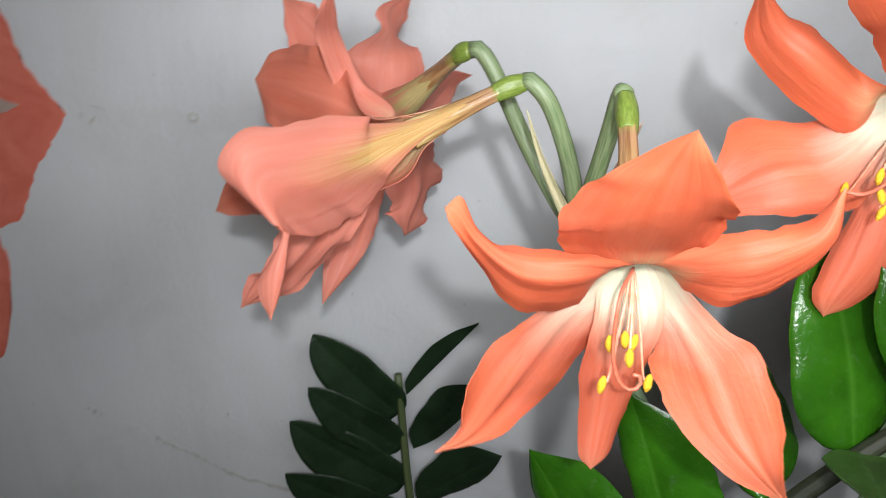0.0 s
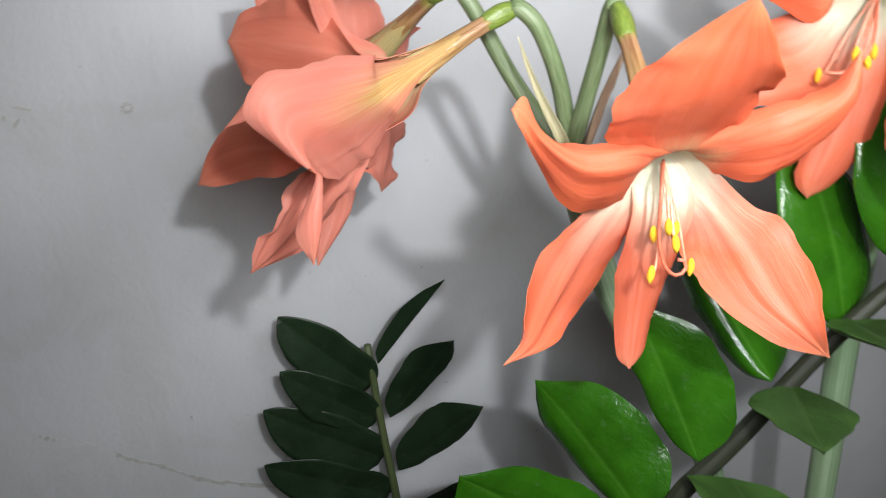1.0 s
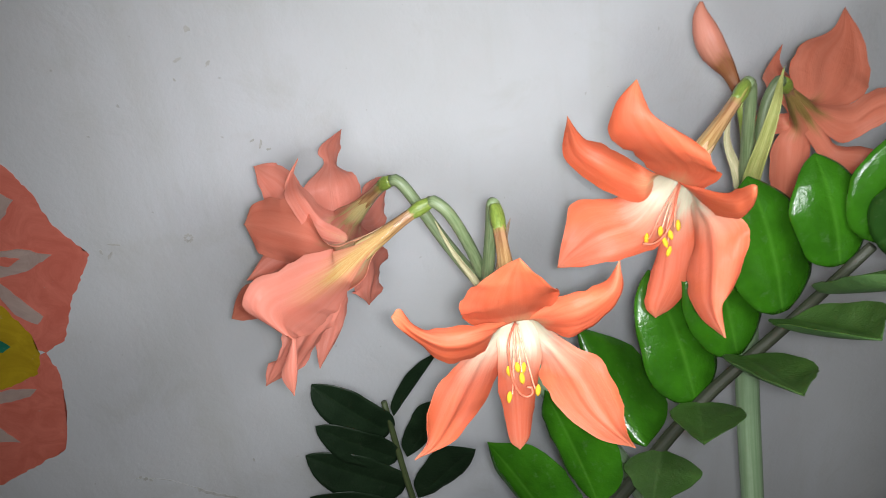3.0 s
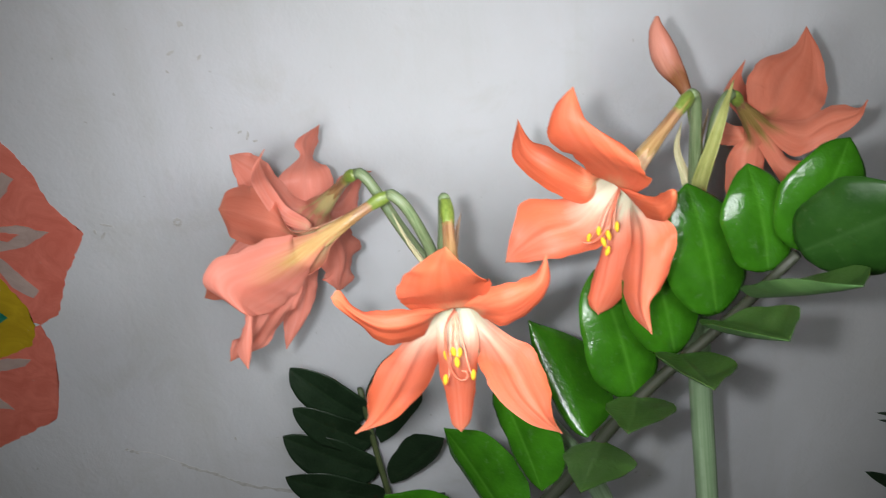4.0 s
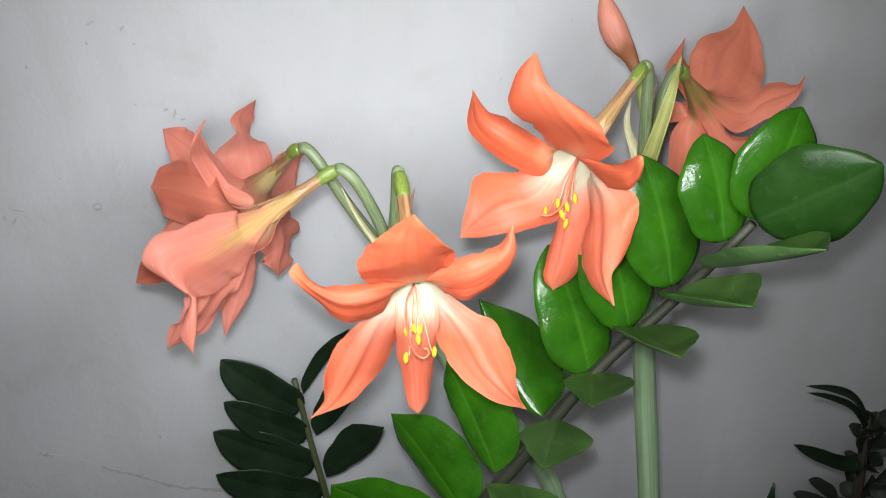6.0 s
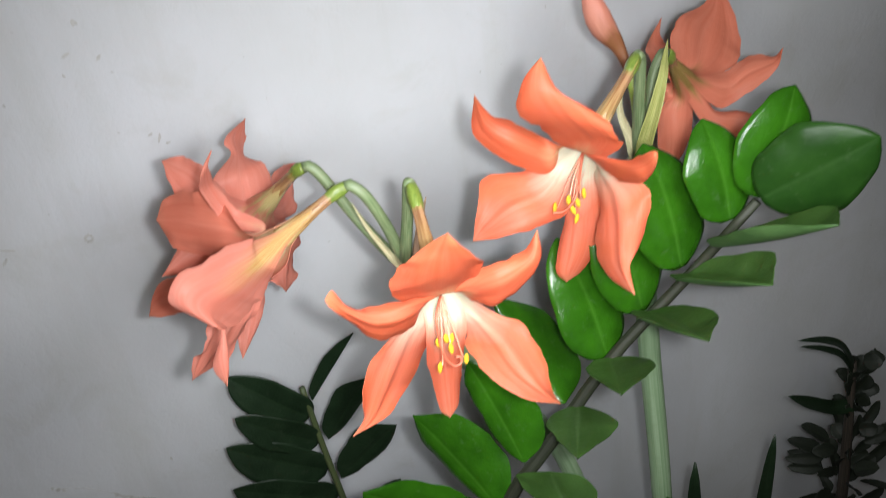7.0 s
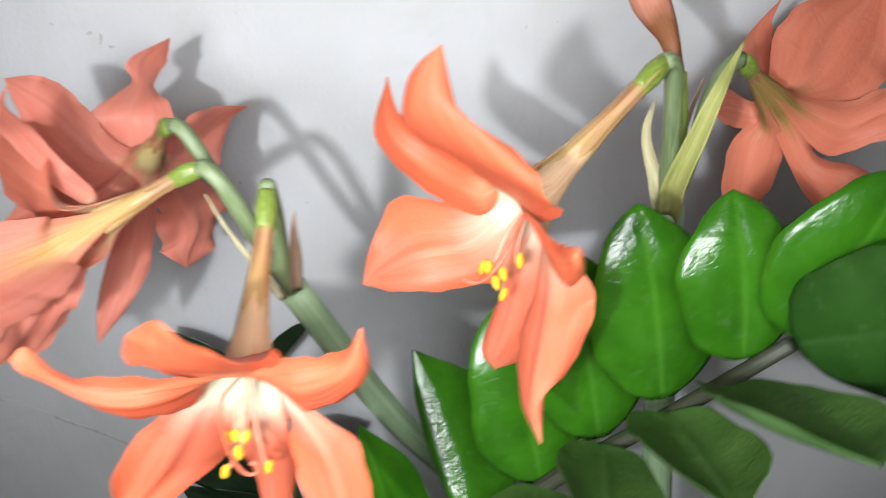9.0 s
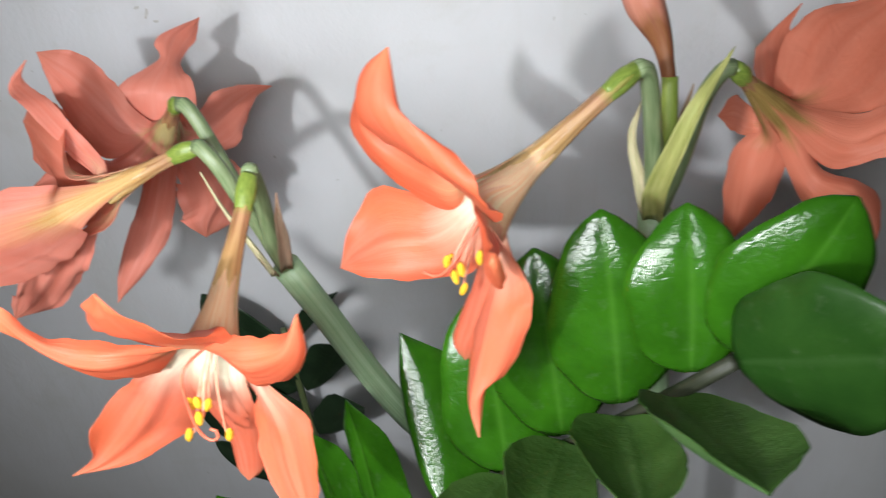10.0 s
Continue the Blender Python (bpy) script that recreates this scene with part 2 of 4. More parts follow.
PETAL_OUT_DEEP = petal_material("deep_petal_outside", (0.72, 0.195, 0.105), (0.83, 0.325, 0.215), (0.44, 0.31, 0.10), (0.24, 0.13, 0.035), (0.68, 0.22, 0.13), 0.28, 0.14, 0.36, 0.0, 0.34)
PETAL_SIDE = petal_material("side_petal_inside", (0.70, 0.180, 0.105), (0.82, 0.300, 0.205), (0.70, 0.60, 0.34), (0.74, 0.46, 0.26), (0.78, 0.34, 0.22), 0.28, 0.18, 0.36)
BUD = petal_material("bud_skin", (0.52, 0.17, 0.11), (0.66, 0.30, 0.22), (0.22, 0.075, 0.035), (0.24, 0.11, 0.04), (0.50, 0.20, 0.12), 0.50, 0.3, 0.08)
TUBE = tube_material()
SCAPE = stem_material("flower_stalk", (0.22, 0.345, 0.18), (0.365, 0.50, 0.31))
PEDICEL_YOUNG = stem_material("young_pedicel", (0.20, 0.30, 0.04), (0.36, 0.44, 0.10))
PEDICEL = stem_material("pedicel_green", (0.11, 0.165, 0.07), (0.22, 0.275, 0.145))
OVARY = stem_material("ovary_green", (0.115, 0.175, 0.028), (0.20, 0.265, 0.050), 160, 0.34)
BRACT = stem_material("dry_bract", (0.24, 0.155, 0.10), (0.43, 0.31, 0.21), 120, 0.7)
BRACT_PALE = stem_material("pale_bract", (0.34, 0.34, 0.17), (0.62, 0.55, 0.36), 120, 0.6)
BRACT_GREEN = stem_material("green_bract", (0.20, 0.24, 0.05), (0.42, 0.40, 0.16), 120, 0.6)
ZZ_LEAF = leaf_material("glossy_leaf", (0.015, 0.069, 0.0035), (0.027, 0.117, 0.005), (0.07, 0.20, 0.022), 0.14, 0.30, 0.42)
# a darker, less glossy green for the leaf at the stalk's end
ZZ_DEEP = leaf_material("deep_green_leaf", (0.011, 0.040, 0.006), (0.019, 0.060, 0.009), (0.04, 0.09, 0.025), 0.26, 0.14, 0.18)
ZZ_DUSTY = leaf_material("dusty_leaf", (0.025, 0.062, 0.011), (0.040, 0.092, 0.018), (0.08, 0.15, 0.045), 0.40, 0.35, 0.25)
ZZ_UNDER = leaf_material("leaf_underside", (0.045, 0.105, 0.030), (0.075, 0.150, 0.045), (0.12, 0.20, 0.07), 0.42, 0.4)
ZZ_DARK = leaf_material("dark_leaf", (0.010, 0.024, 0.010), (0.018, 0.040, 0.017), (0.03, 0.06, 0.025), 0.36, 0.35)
WOODY = stem_material("woody_stem", (0.030, 0.025, 0.019), (0.065, 0.052, 0.038), 140, 0.7)
# the shadow that the leaves cast on the stalk is put into this dark colour
ZZ_STEM_SHADED = stem_material("shaded_leaf_stalk", (0.014, 0.018, 0.010), (0.036, 0.040, 0.023), 140, 0.55)
ZZ_STEM_PALE = stem_material("young_stalk", (0.05, 0.075, 0.03), (0.11, 0.14, 0.055), 140, 0.5)
ANTHER = plain("pollen_yellow", (0.82, 0.51, 0.025), (0.68, 0.36, 0.012), 900, 0.85, 0.6)
FILAMENT = plain("filament_pink", (0.78, 0.40, 0.28), (0.66, 0.24, 0.14), 300, 0.35, 0.2)
THROAT = plain("throat_white", (0.80, 0.82, 0.62), (0.62, 0.68, 0.40), 240, 0.5, 0.5)
STYLE = plain("style_red", (0.64, 0.19, 0.11), (0.52, 0.11, 0.06), 300, 0.4, 0.2)
SOIL = plain("soil", (0.10, 0.075, 0.05), (0.045, 0.032, 0.022), 60, 0.95, 1.0)
MURAL_RED = paint("mural_red", (0.80, 0.225, 0.160), (0.68, 0.160, 0.110))
MURAL_YELLOW = paint("mural_yellow", (0.55, 0.38, 0.015), (0.42, 0.28, 0.01))
MURAL_TEAL = paint("mural_teal", (0.02, 0.24, 0.15), (0.012, 0.16, 0.10))
MURAL_GREY = paint("mural_grey", (0.56, 0.42, 0.37), (0.44, 0.32, 0.28))
GRIME = paint("grime_mark", (0.60, 0.60, 0.58), (0.47, 0.47, 0.45), 160)
CRACK = paint("crack_grime", (0.60, 0.60, 0.58), (0.47, 0.47, 0.45), 240)
# near black: the shade around the bush is put into the leaf colour
SUCCULENT_SHADED = leaf_material("shaded_succulent_leaf", (0.006, 0.010, 0.005), (0.013, 0.019, 0.009), (0.04, 0.05, 0.025), 0.55, 0.4)


# ---- mesh helpers ----
def link_mesh(name, mesh, mats, parent=None, label=""):
    ob = new(name, mesh)
    for mt in mats if isinstance(mats, (list, tuple)) else [mats]:
        mesh.materials.append(mt)
    if parent is not None:
        ob.parent = parent
    return tagged(ob, label)


def part(name, bm, mats, parent=None, label="", smooth=True):
    mesh = bpy.data.meshes.new(name)
    bm.normal_update()
    bm.to_mesh(mesh)
    bm.free()
    mesh.polygons.foreach_set("use_smooth", [smooth] * len(mesh.polygons))
    return link_mesh(name, mesh, mats, parent, label)


def spline(points, count):
    """Points at even steps along a smooth curve through the given ones."""
    p = [Vector(q) for q in points]
    p = [p[0] * 2 - p[1], *p, p[-1] * 2 - p[-2]]
    fine = []
    for i in range(1, len(p) - 2):
        a, b, c, d = p[i - 1:i + 3]
        for k in range(16):
            t = k / 16
            fine.append(0.5 * ((2 * b) + (c - a) * t + (2 * a - 5 * b + 4 * c - d) * t * t + (3 * b - a - 3 * c + d) * t ** 3))
    fine.append(p[-2])
    run = np.concatenate([[0], np.cumsum([(fine[i + 1] - fine[i]).length for i in range(len(fine) - 1)])])
    at = np.linspace(0, run[-1], count)
    xyz = np.array([tuple(q) for q in fine])
    return [Vector([np.interp(s, run, xyz[:, k]) for k in range(3)]) for s in at]


def shape_at(profile, v):
    """A smooth reading of a width profile, given as pairs of place and width."""
    xs = [q[0] for q in profile]
    ys = [q[1] for q in profile]
    for i in range(len(xs) - 1):
        if v <= xs[i + 1]:
            break
    h = xs[i + 1] - xs[i]
    t = (v - xs[i]) / h
    lo, hi = max(i - 1, 0), min(i + 2, len(xs) - 1)
    m0 = (ys[i + 1] - ys[lo]) / (xs[i + 1] - xs[lo]) * h
    m1 = (ys[hi] - ys[i]) / (xs[hi] - xs[i]) * h
    if i + 1 == len(xs) - 1:
        m1 = (ys[i + 1] - ys[i]) * 1.6
    return max(0.0, (2 * t ** 3 - 3 * t * t + 1) * ys[i] + (t ** 3 - 2 * t * t + t) * m0 + (-2 * t ** 3 + 3 * t * t) * ys[i + 1] + (t ** 3 - t * t) * m1)


LEAF = ((0, 0.26), (0.06, 0.60), (0.20, 0.89), (0.42, 1.0), (0.65, 0.92), (0.85, 0.60), (0.95, 0.29), (1, 0.03))
LEAF_OVAL = ((0, 0.12), (0.10, 0.62), (0.35, 1.0), (0.62, 0.98), (0.88, 0.60), (1, 0.05))
STRAP = ((0, 0.8), (0.3, 1.0), (0.75, 0.95), (0.9, 0.72), (0.97, 0.42), (1, 0.12))
BRACT_BLADE = ((0, 0.9), (0.2, 1.0), (0.5, 0.80), (0.75, 0.48), (0.92, 0.20), (1, 0.02))
BLADE = ((0, 0.8), (0.3, 1.0), (0.7, 0.85), (0.92, 0.42), (1, 0.02))


def sheet(name, points, facing, width, profile, mats, parent, cup=0.0, groove=0.0, ruffle=0.0, pleat=0.0, twist=0.0, thick=0.0009, nu=12, nv=26, seed=0, label="", waves=3.0):
    """A petal or leaf: a closed skin of two faces round a midrib. facing(v) is the way that its upper face looks."""
    rng = random.Random(seed * 7 + 3)
    ph = [rng.uniform(0, 6.28) for _ in range(6)]
    mid = spline(points, nv + 1)
    rows = []
    for j in range(nv + 1):
        v = j / nv
        t = (mid[min(j + 1, nv)] - mid[max(j - 1, 0)]).normalized()
        n = Vector(facing(v))
        n = (n - t * n.dot(t)).normalized()
        s = t.cross(n)
        a = radians(twist) * v
        s, n = s * math.cos(a) + n * math.sin(a), n * math.cos(a) - s * math.sin(a)
        w = 0.5 * width * shape_at(profile, v)
        row = []
        for i in range(nu + 1):
            u = 2 * i / nu - 1
            lift = cup * u * u * w
            lift -= groove * math.exp(-(u / 0.16) ** 2) * w
            lift += pleat * w * (math.sin(u * 7 + ph[0]) * 0.6 + math.sin(u * 13 + ph[1] + v * 2) * 0.4)
            edge = abs(u) ** 3
            lift += ruffle * width * edge * (math.sin(v * 6.28 * waves + ph[2] + (2.1 if u > 0 else 0)) + 0.5 * math.sin(v * 6.28 * waves * 2.3 + ph[3])) * min(1, v * 2.5)
            wob = 1 + 0.05 * math.sin(v * 11 + ph[4] + (1.7 if u > 0 else 0)) + min(0.05, ruffle) * 0.7 * math.sin(v * 29 + ph[5] + (2.6 if u > 0 else 0))
            row.append((mid[j] + s * (u * w * wob) + n * lift, n, (i / nu, v), 1 - 0.75 * abs(u) ** 4))
        rows.append(row)
    bm = bmesh.new()
    lay = bm.loops.layers.uv.new("UVMap")
    top = [[bm.verts.new(p + n * (thick * 0.5 * k)) for p, n, _, k in row] for row in rows]
    low = [[bm.verts.new(p - n * (thick * 0.5 * k)) for p, n, _, k in row] for row in rows]

    def face(quad, mat):
        f = bm.faces.new([q[0] for q in quad])
        f.material_index = mat
        for loop, q in zip(f.loops, quad):
            loop[lay].uv = q[1]

    for j in range(nv):
        for i in range(nu):
            c = [(j, i), (j, i + 1), (j + 1, i + 1), (j + 1, i)]
            face([(top[a][b], rows[a][b][2]) for a, b in c], 0)
            face([(low[a][b], rows[a][b][2]) for a, b in reversed(c)], 1)
        for i, flip in ((0, False), (nu, True)):
            q = [(top[j][i], rows[j][i][2]), (top[j + 1][i], rows[j + 1][i][2]), (low[j + 1][i], rows[j + 1][i][2]), (low[j][i], rows[j][i][2])]
            face(q[::-1] if flip else q, 0)
    for j, flip in ((0, True), (nv, False)):
        for i in range(nu):
            q = [(top[j][i], rows[j][i][2]), (top[j][i + 1], rows[j][i + 1][2]), (low[j][i + 1], rows[j][i + 1][2]), (low[j][i], rows[j][i][2])]
            face(q if flip else q[::-1], 0)
    bmesh.ops.recalc_face_normals(bm, faces=bm.faces)
    return part(name, bm, mats, parent, label)


def sweep(points, radii, sides=14, rings=24, ribs=0, rib_depth=0.0, flat=1.0, open_end=False):
    """A bmesh tube along a smooth curve, closed at its ends unless it is a trumpet."""
    mid = spline(points, rings + 1)
    bm = bmesh.new()
    lay = bm.loops.layers.uv.new("UVMap")
    t = (mid[1] - mid[0]).normalized()
    side = t.orthogonal().normalized()
    loops = []
    for j in range(rings + 1):
        t = (mid[min(j + 1, rings)] - mid[max(j - 1, 0)]).normalized()
        side = (side - t * side.dot(t)).normalized()
        up = t.cross(side)
        r = np.interp(j / rings, np.linspace(0, 1, len(radii)), radii)
        ring = []
        for i in range(sides):
            a = 6.28318 * i / sides
            k = r * (1 + rib_depth * math.cos(a * ribs)) if ribs else r
            ring.append(bm.verts.new(mid[j] + side * (k * math.cos(a)) + up * (k * flat * math.sin(a))))
        loops.append(ring)
    for j in range(rings):
        for i in range(sides):
            k = (i + 1) % sides
            f = bm.faces.new((loops[j][i], loops[j][k], loops[j + 1][k], loops[j + 1][i]))
            for loop, (a, b) in zip(f.loops, ((i, j), (i + 1, j), (i + 1, j + 1), (i, j + 1))):
                loop[lay].uv = (a / sides, b / rings)
    bm.faces.new(loops[0][::-1])
    if not open_end:
        bm.faces.new(loops[-1])
    return bm


def box(bm, lo, hi):
    made = bmesh.ops.create_cube(bm, size=1)["verts"]
    for q in made:
        q.co = [(lo[k] + hi[k]) / 2 + q.co[k] * (hi[k] - lo[k]) for k in range(3)]


def block(name, lo, hi, mat, label, category):
    bm = bmesh.new()
    box(bm, lo, hi)
    return tagged(part(name, bm, mat, smooth=False), label, category, kind="structure")


def thing(name, at, label, category, group=""):
    ob = new(name)
    ob.empty_display_size = 0.02
    return tagged(ob, label, category, group)


# ---- the room ----
GROUND = -0.30
WALL = 0.40
block("wall_north", (-2.2, WALL, GROUND), (2.4, WALL + 0.15, 2.3), PLASTER, "rough whitewashed plaster wall with stains behind the plants", "wall")
block("wall_south", (-2.2, -2.75, GROUND), (2.4, -2.6, 2.3), PLASTER, "plain whitewashed plaster wall closing the room", "wall")
block("wall_west", (-2.35, -2.75, GROUND), (-2.2, WALL + 0.15, 2.3), PLASTER, "plain whitewashed plaster wall beside the painted flower", "wall")
block("wall_east", (2.4, -2.75, GROUND), (2.55, WALL + 0.15, 2.3), PLASTER, "plain whitewashed plaster wall closing the room", "wall")
block("ceiling", (-2.35, -2.75, 2.3), (2.55, WALL + 0.15, 2.4), PLASTER, "plain whitewashed ceiling", "ceiling")
block("floor", (-2.35, -2.75, GROUND - 0.1), (2.55, WALL + 0.15, GROUND), SOIL, "dark bare earth bed at the foot of the wall", "ground")


# ---- the painted flower on the wall ----
def outline(points, rough, step, seed):
    """A hand-painted outline: straight runs broken into short wavering steps."""
    rng = random.Random(seed)
    out = []
    for i, (x, z) in enumerate(points):
        x2, z2 = points[(i + 1) % len(points)]
        length = math.hypot(x2 - x, z2 - z)
        n = max(1, int(length / step))
        for k in range(n):
            t = k / n
            w = rough if k else rough * 0.3
            out.append((x + (x2 - x) * t + rng.uniform(-w, w), z + (z2 - z) * t + rng.uniform(-w, w)))
    return out


def painted(name, points, level, mat, parent, label="", rough=0.0008, step=0.003, seed=1):
    bm = bmesh.new()
    ring = outline(points, rough, step, seed)
    y0, y1 = WALL - 0.0004 * level, WALL + 0.004
    front = [bm.verts.new((x, y0, z)) for x, z in ring]
    back = [bm.verts.new((x, y1, z)) for x, z in ring]
    bm.faces.new(front)
    for i in range(len(ring)):
        k = (i + 1) % len(ring)
        bm.faces.new((front[i], back[i], back[k], front[k]))
    bmesh.ops.triangulate(bm, faces=[f for f in bm.faces if len(f.verts) > 4])
    bmesh.ops.recalc_face_normals(bm, faces=bm.faces)
    return part(name, bm, mat, parent, label, smooth=False)


mural = thing("wall_painting", None, "hand-painted red and yellow flower on the whitewashed wall", "wall painting")
painted("red_petal", [(-0.40, 0.655), (-0.365, 0.668), (-0.329, 0.653), (-0.315, 0.64), (-0.301, 0.61), (-0.296, 0.584), (-0.277, 0.551), (-0.302, 0.516), (-0.321, 0.478), (-0.339, 0.470), (-0.37, 0.50), (-0.42, 0.55)], 1, MURAL_RED, mural, "brushed salmon-red paint", 0.0010, seed=2)
painted("red_petal", [(-0.339, 0.470), (-0.336, 0.445), (-0.345, 0.402), (-0.358, 0.367), (-0.393, 0.353), (-0.447, 0.333), (-0.50, 0.345), (-0.50, 0.44), (-0.40, 0.455)], 1, MURAL_RED, mural, "brushed salmon-red paint", 0.0010, seed=3)
painted("yellow_petal", [(-0.322, 0.650), (-0.329, 0.629), (-0.344, 0.602), (-0.356, 0.583), (-0.40, 0.57), (-0.43, 0.61), (-0.40, 0.652), (-0.36, 0.664)], 2, MURAL_YELLOW, mural, "flat mustard-yellow paint", 0.0008, seed=4)
painted("yellow_petal", [(-0.375, 0.543), (-0.355, 0.519), (-0.344, 0.488), (-0.344, 0.470), (-0.352, 0.451), (-0.377, 0.443), (-0.42, 0.438), (-0.455, 0.47), (-0.44, 0.53), (-0.40, 0.548)], 2, MURAL_YELLOW, mural, "flat mustard-yellow paint", 0.0008, seed=5)
painted("green_leaf", [(-0.386, 0.492), (-0.378, 0.493), (-0.368, 0.489), (-0.363, 0.482), (-0.371, 0.478), (-0.381, 0.481)], 3, MURAL_TEAL, mural, "blue-green painted leaf", 0.0004, 0.003, seed=6)
painted("green_leaf", [(-0.392, 0.494), (-0.385, 0.506), (-0.376, 0.504), (-0.380, 0.496), (-0.387, 0.490)], 3, MURAL_TEAL, mural, "blue-green painted leaf", 0.0004, 0.003, seed=7)
painted("green_leaf", [(-0.389, 0.491), (-0.382, 0.484), (-0.387, 0.474), (-0.396, 0.476), (-0.396, 0.486)], 3, MURAL_TEAL, mural, "blue-green painted leaf", 0.0004, 0.003, seed=8)
painted("grey_stroke", [(-0.363, 0.572), (-0.334, 0.605), (-0.322, 0.614), (-0.315, 0.607), (-0.334, 0.588), (-0.362, 0.563)], 3, MURAL_GREY, mural, "unpainted greyish stroke", 0.0007, 0.004, seed=9)
eye = [(-0.366, 0.557), (-0.350, 0.568), (-0.326, 0.567), (-0.304, 0.557), (-0.327, 0.547), (-0.355, 0.546)]
painted("grey_stroke", eye, 4, MURAL_GREY, mural, "unpainted greyish stroke", 0.0006, 0.004, seed=10)
painted("red_fleck", [(-0.350, 0.560), (-0.340, 0.563), (-0.327, 0.559), (-0.338, 0.554)], 5, MURAL_RED, mural, "", 0.0006, 0.003, seed=11)
painted("grey_stroke", [(-0.359, 0.547), (-0.351, 0.543), (-0.340, 0.524), (-0.329, 0.504), (-0.336, 0.498), (-0.349, 0.511)], 3, MURAL_GREY, mural, "unpainted greyish stroke", 0.0007, 0.004, seed=12)
painted("grey_stroke", [(-0.408, 0.439), (-0.378, 0.441), (-0.359, 0.436), (-0.366, 0.430), (-0.412, 0.427)], 3, MURAL_GREY, mural, "unpainted greyish stroke", 0.0007, 0.004, seed=13)
painted("grey_stroke", [(-0.417, 0.415), (-0.401, 0.404), (-0.391, 0.385), (-0.410, 0.391), (-0.421, 0.403)], 3, MURAL_GREY, mural, "unpainted greyish stroke", 0.0007, 0.004, seed=14)


# stains and cracks of the plaster
north = bpy.data.objects["wall_north"]


def blot(x, z, rx, rz, seed, turn=0.0):
    rng = random.Random(seed)
    pts = []
    for k in range(14):
        a = 6.283 * k / 14
        r = rng.uniform(0.6, 1.15)
        px, pz = rx * r * math.cos(a), rz * r * math.sin(a)
        pts.append((x + px * math.cos(turn) - pz * math.sin(turn), z + px * math.sin(turn) + pz * math.cos(turn)))
    painted("stain", pts, 0.5, GRIME, north, "", 0.0003, 0.002, seed)


def crack(points, width, seed):
    rng = random.Random(seed)
    pts = spline([(x, 0, z) for x, z in points], 44)
    up = [(p.x, p.z + width * rng.uniform(0.1, 1.0)) for p in pts]
    low = [(p.x, p.z - width * rng.uniform(0.1, 1.0)) for p in pts[::-1]]
    painted("crack", up + low, 0.5, CRACK, north, "", 0.0005, 0.003, seed)


for k, (x, z, rx, rz) in enumerate([(-0.204, 0.312, 0.0012, 0.0022), (-0.303, 0.315, 0.003, 0.0018), (-0.307, 0.3185, 0.0018, 0.0012), (-0.299, 0.3125, 0.0016, 0.0022), (-0.158, 0.710, 0.0024, 0.0024), (-0.170, 0.690, 0.0014, 0.0036), (-0.150, 0.684, 0.0012, 0.003), (-0.1275, 0.617, 0.001, 0.004), (-0.122, 0.612, 0.0022, 0.001), (-0.133, 0.621, 0.0022, 0.001), (-0.262, 0.5475, 0.0045, 0.0015), (-0.257, 0.556, 0.0012, 0.006), (-0.268, 0.5515, 0.003, 0.001), (-0.176, 0.676, 0.0016, 0.001)]):
    blot(x, z, rx, rz, 100 + k, 0.4 * k)
for k in range(9):
    a = 6.283 * k / 9
    blot(-0.200 + 0.0026 * math.cos(a), 0.550 + 0.0030 * math.sin(a), 0.0015, 0.0010, 130 + k, a)
crack([(-0.262, 0.290), (-0.235, 0.272), (-0.205, 0.250), (-0.160, 0.232), (-0.120, 0.212)], 0.0034, 150)
crack([(-0.311, 0.318), (-0.285, 0.309), (-0.262, 0.292)], 0.0004, 152)


# ---- the amaryllis flowers ----
def flower(parent, ovary, bend, throat, label, flare=0.0115):
    """The striped tube of a trumpet flower, from the ovary to the throat. Returns what its petals and stamens grow from."""
    o, b, t = Vector(ovary), Vector(bend), Vector(throat)
    axis = (t - b).normalized()
    tube = part("flower", sweep([o, b, b.lerp(t, 0.5), t - axis * 0.016, t - axis * 0.013], [0.0030, 0.0033, 0.0033, 0.0033, 0.0034, 0.0037, 0.0041, 0.0046, 0.0051, 0.0056, 0.0060], 24, 34, 6, 0.06, open_end=True), TUBE, parent, label)
    part("ovary", sweep([o, o.lerp(b, 0.5) + Vector((0, 0, 0.0004)), b, b + axis * 0.0010], [0.0033, 0.0038, 0.0041, 0.0041, 0.0038, 0.0034], 18, 16, 3, 0.07), OVARY, tube, "swollen yellow-green ovary")
    return tube, t, axis, flare


def rail(points, per):
    """A smooth curve through the points, with the same number of steps between each pair."""
    p = [Vector(q) for q in points]
    p = [p[0] * 2 - p[1], *p, p[-1] * 2 - p[-2]]
    out = []
    for i in range(1, len(p) - 2):
        a, b, c, d = p[i - 1:i + 3]
        for k in range(per):
            t = k / per
            out.append(0.5 * ((2 * b) + (c - a) * t + (2 * a - 5 * b + 4 * c - d) * t * t + (3 * b - a - 3 * c + d) * t ** 3))
    return out + [p[-2]]


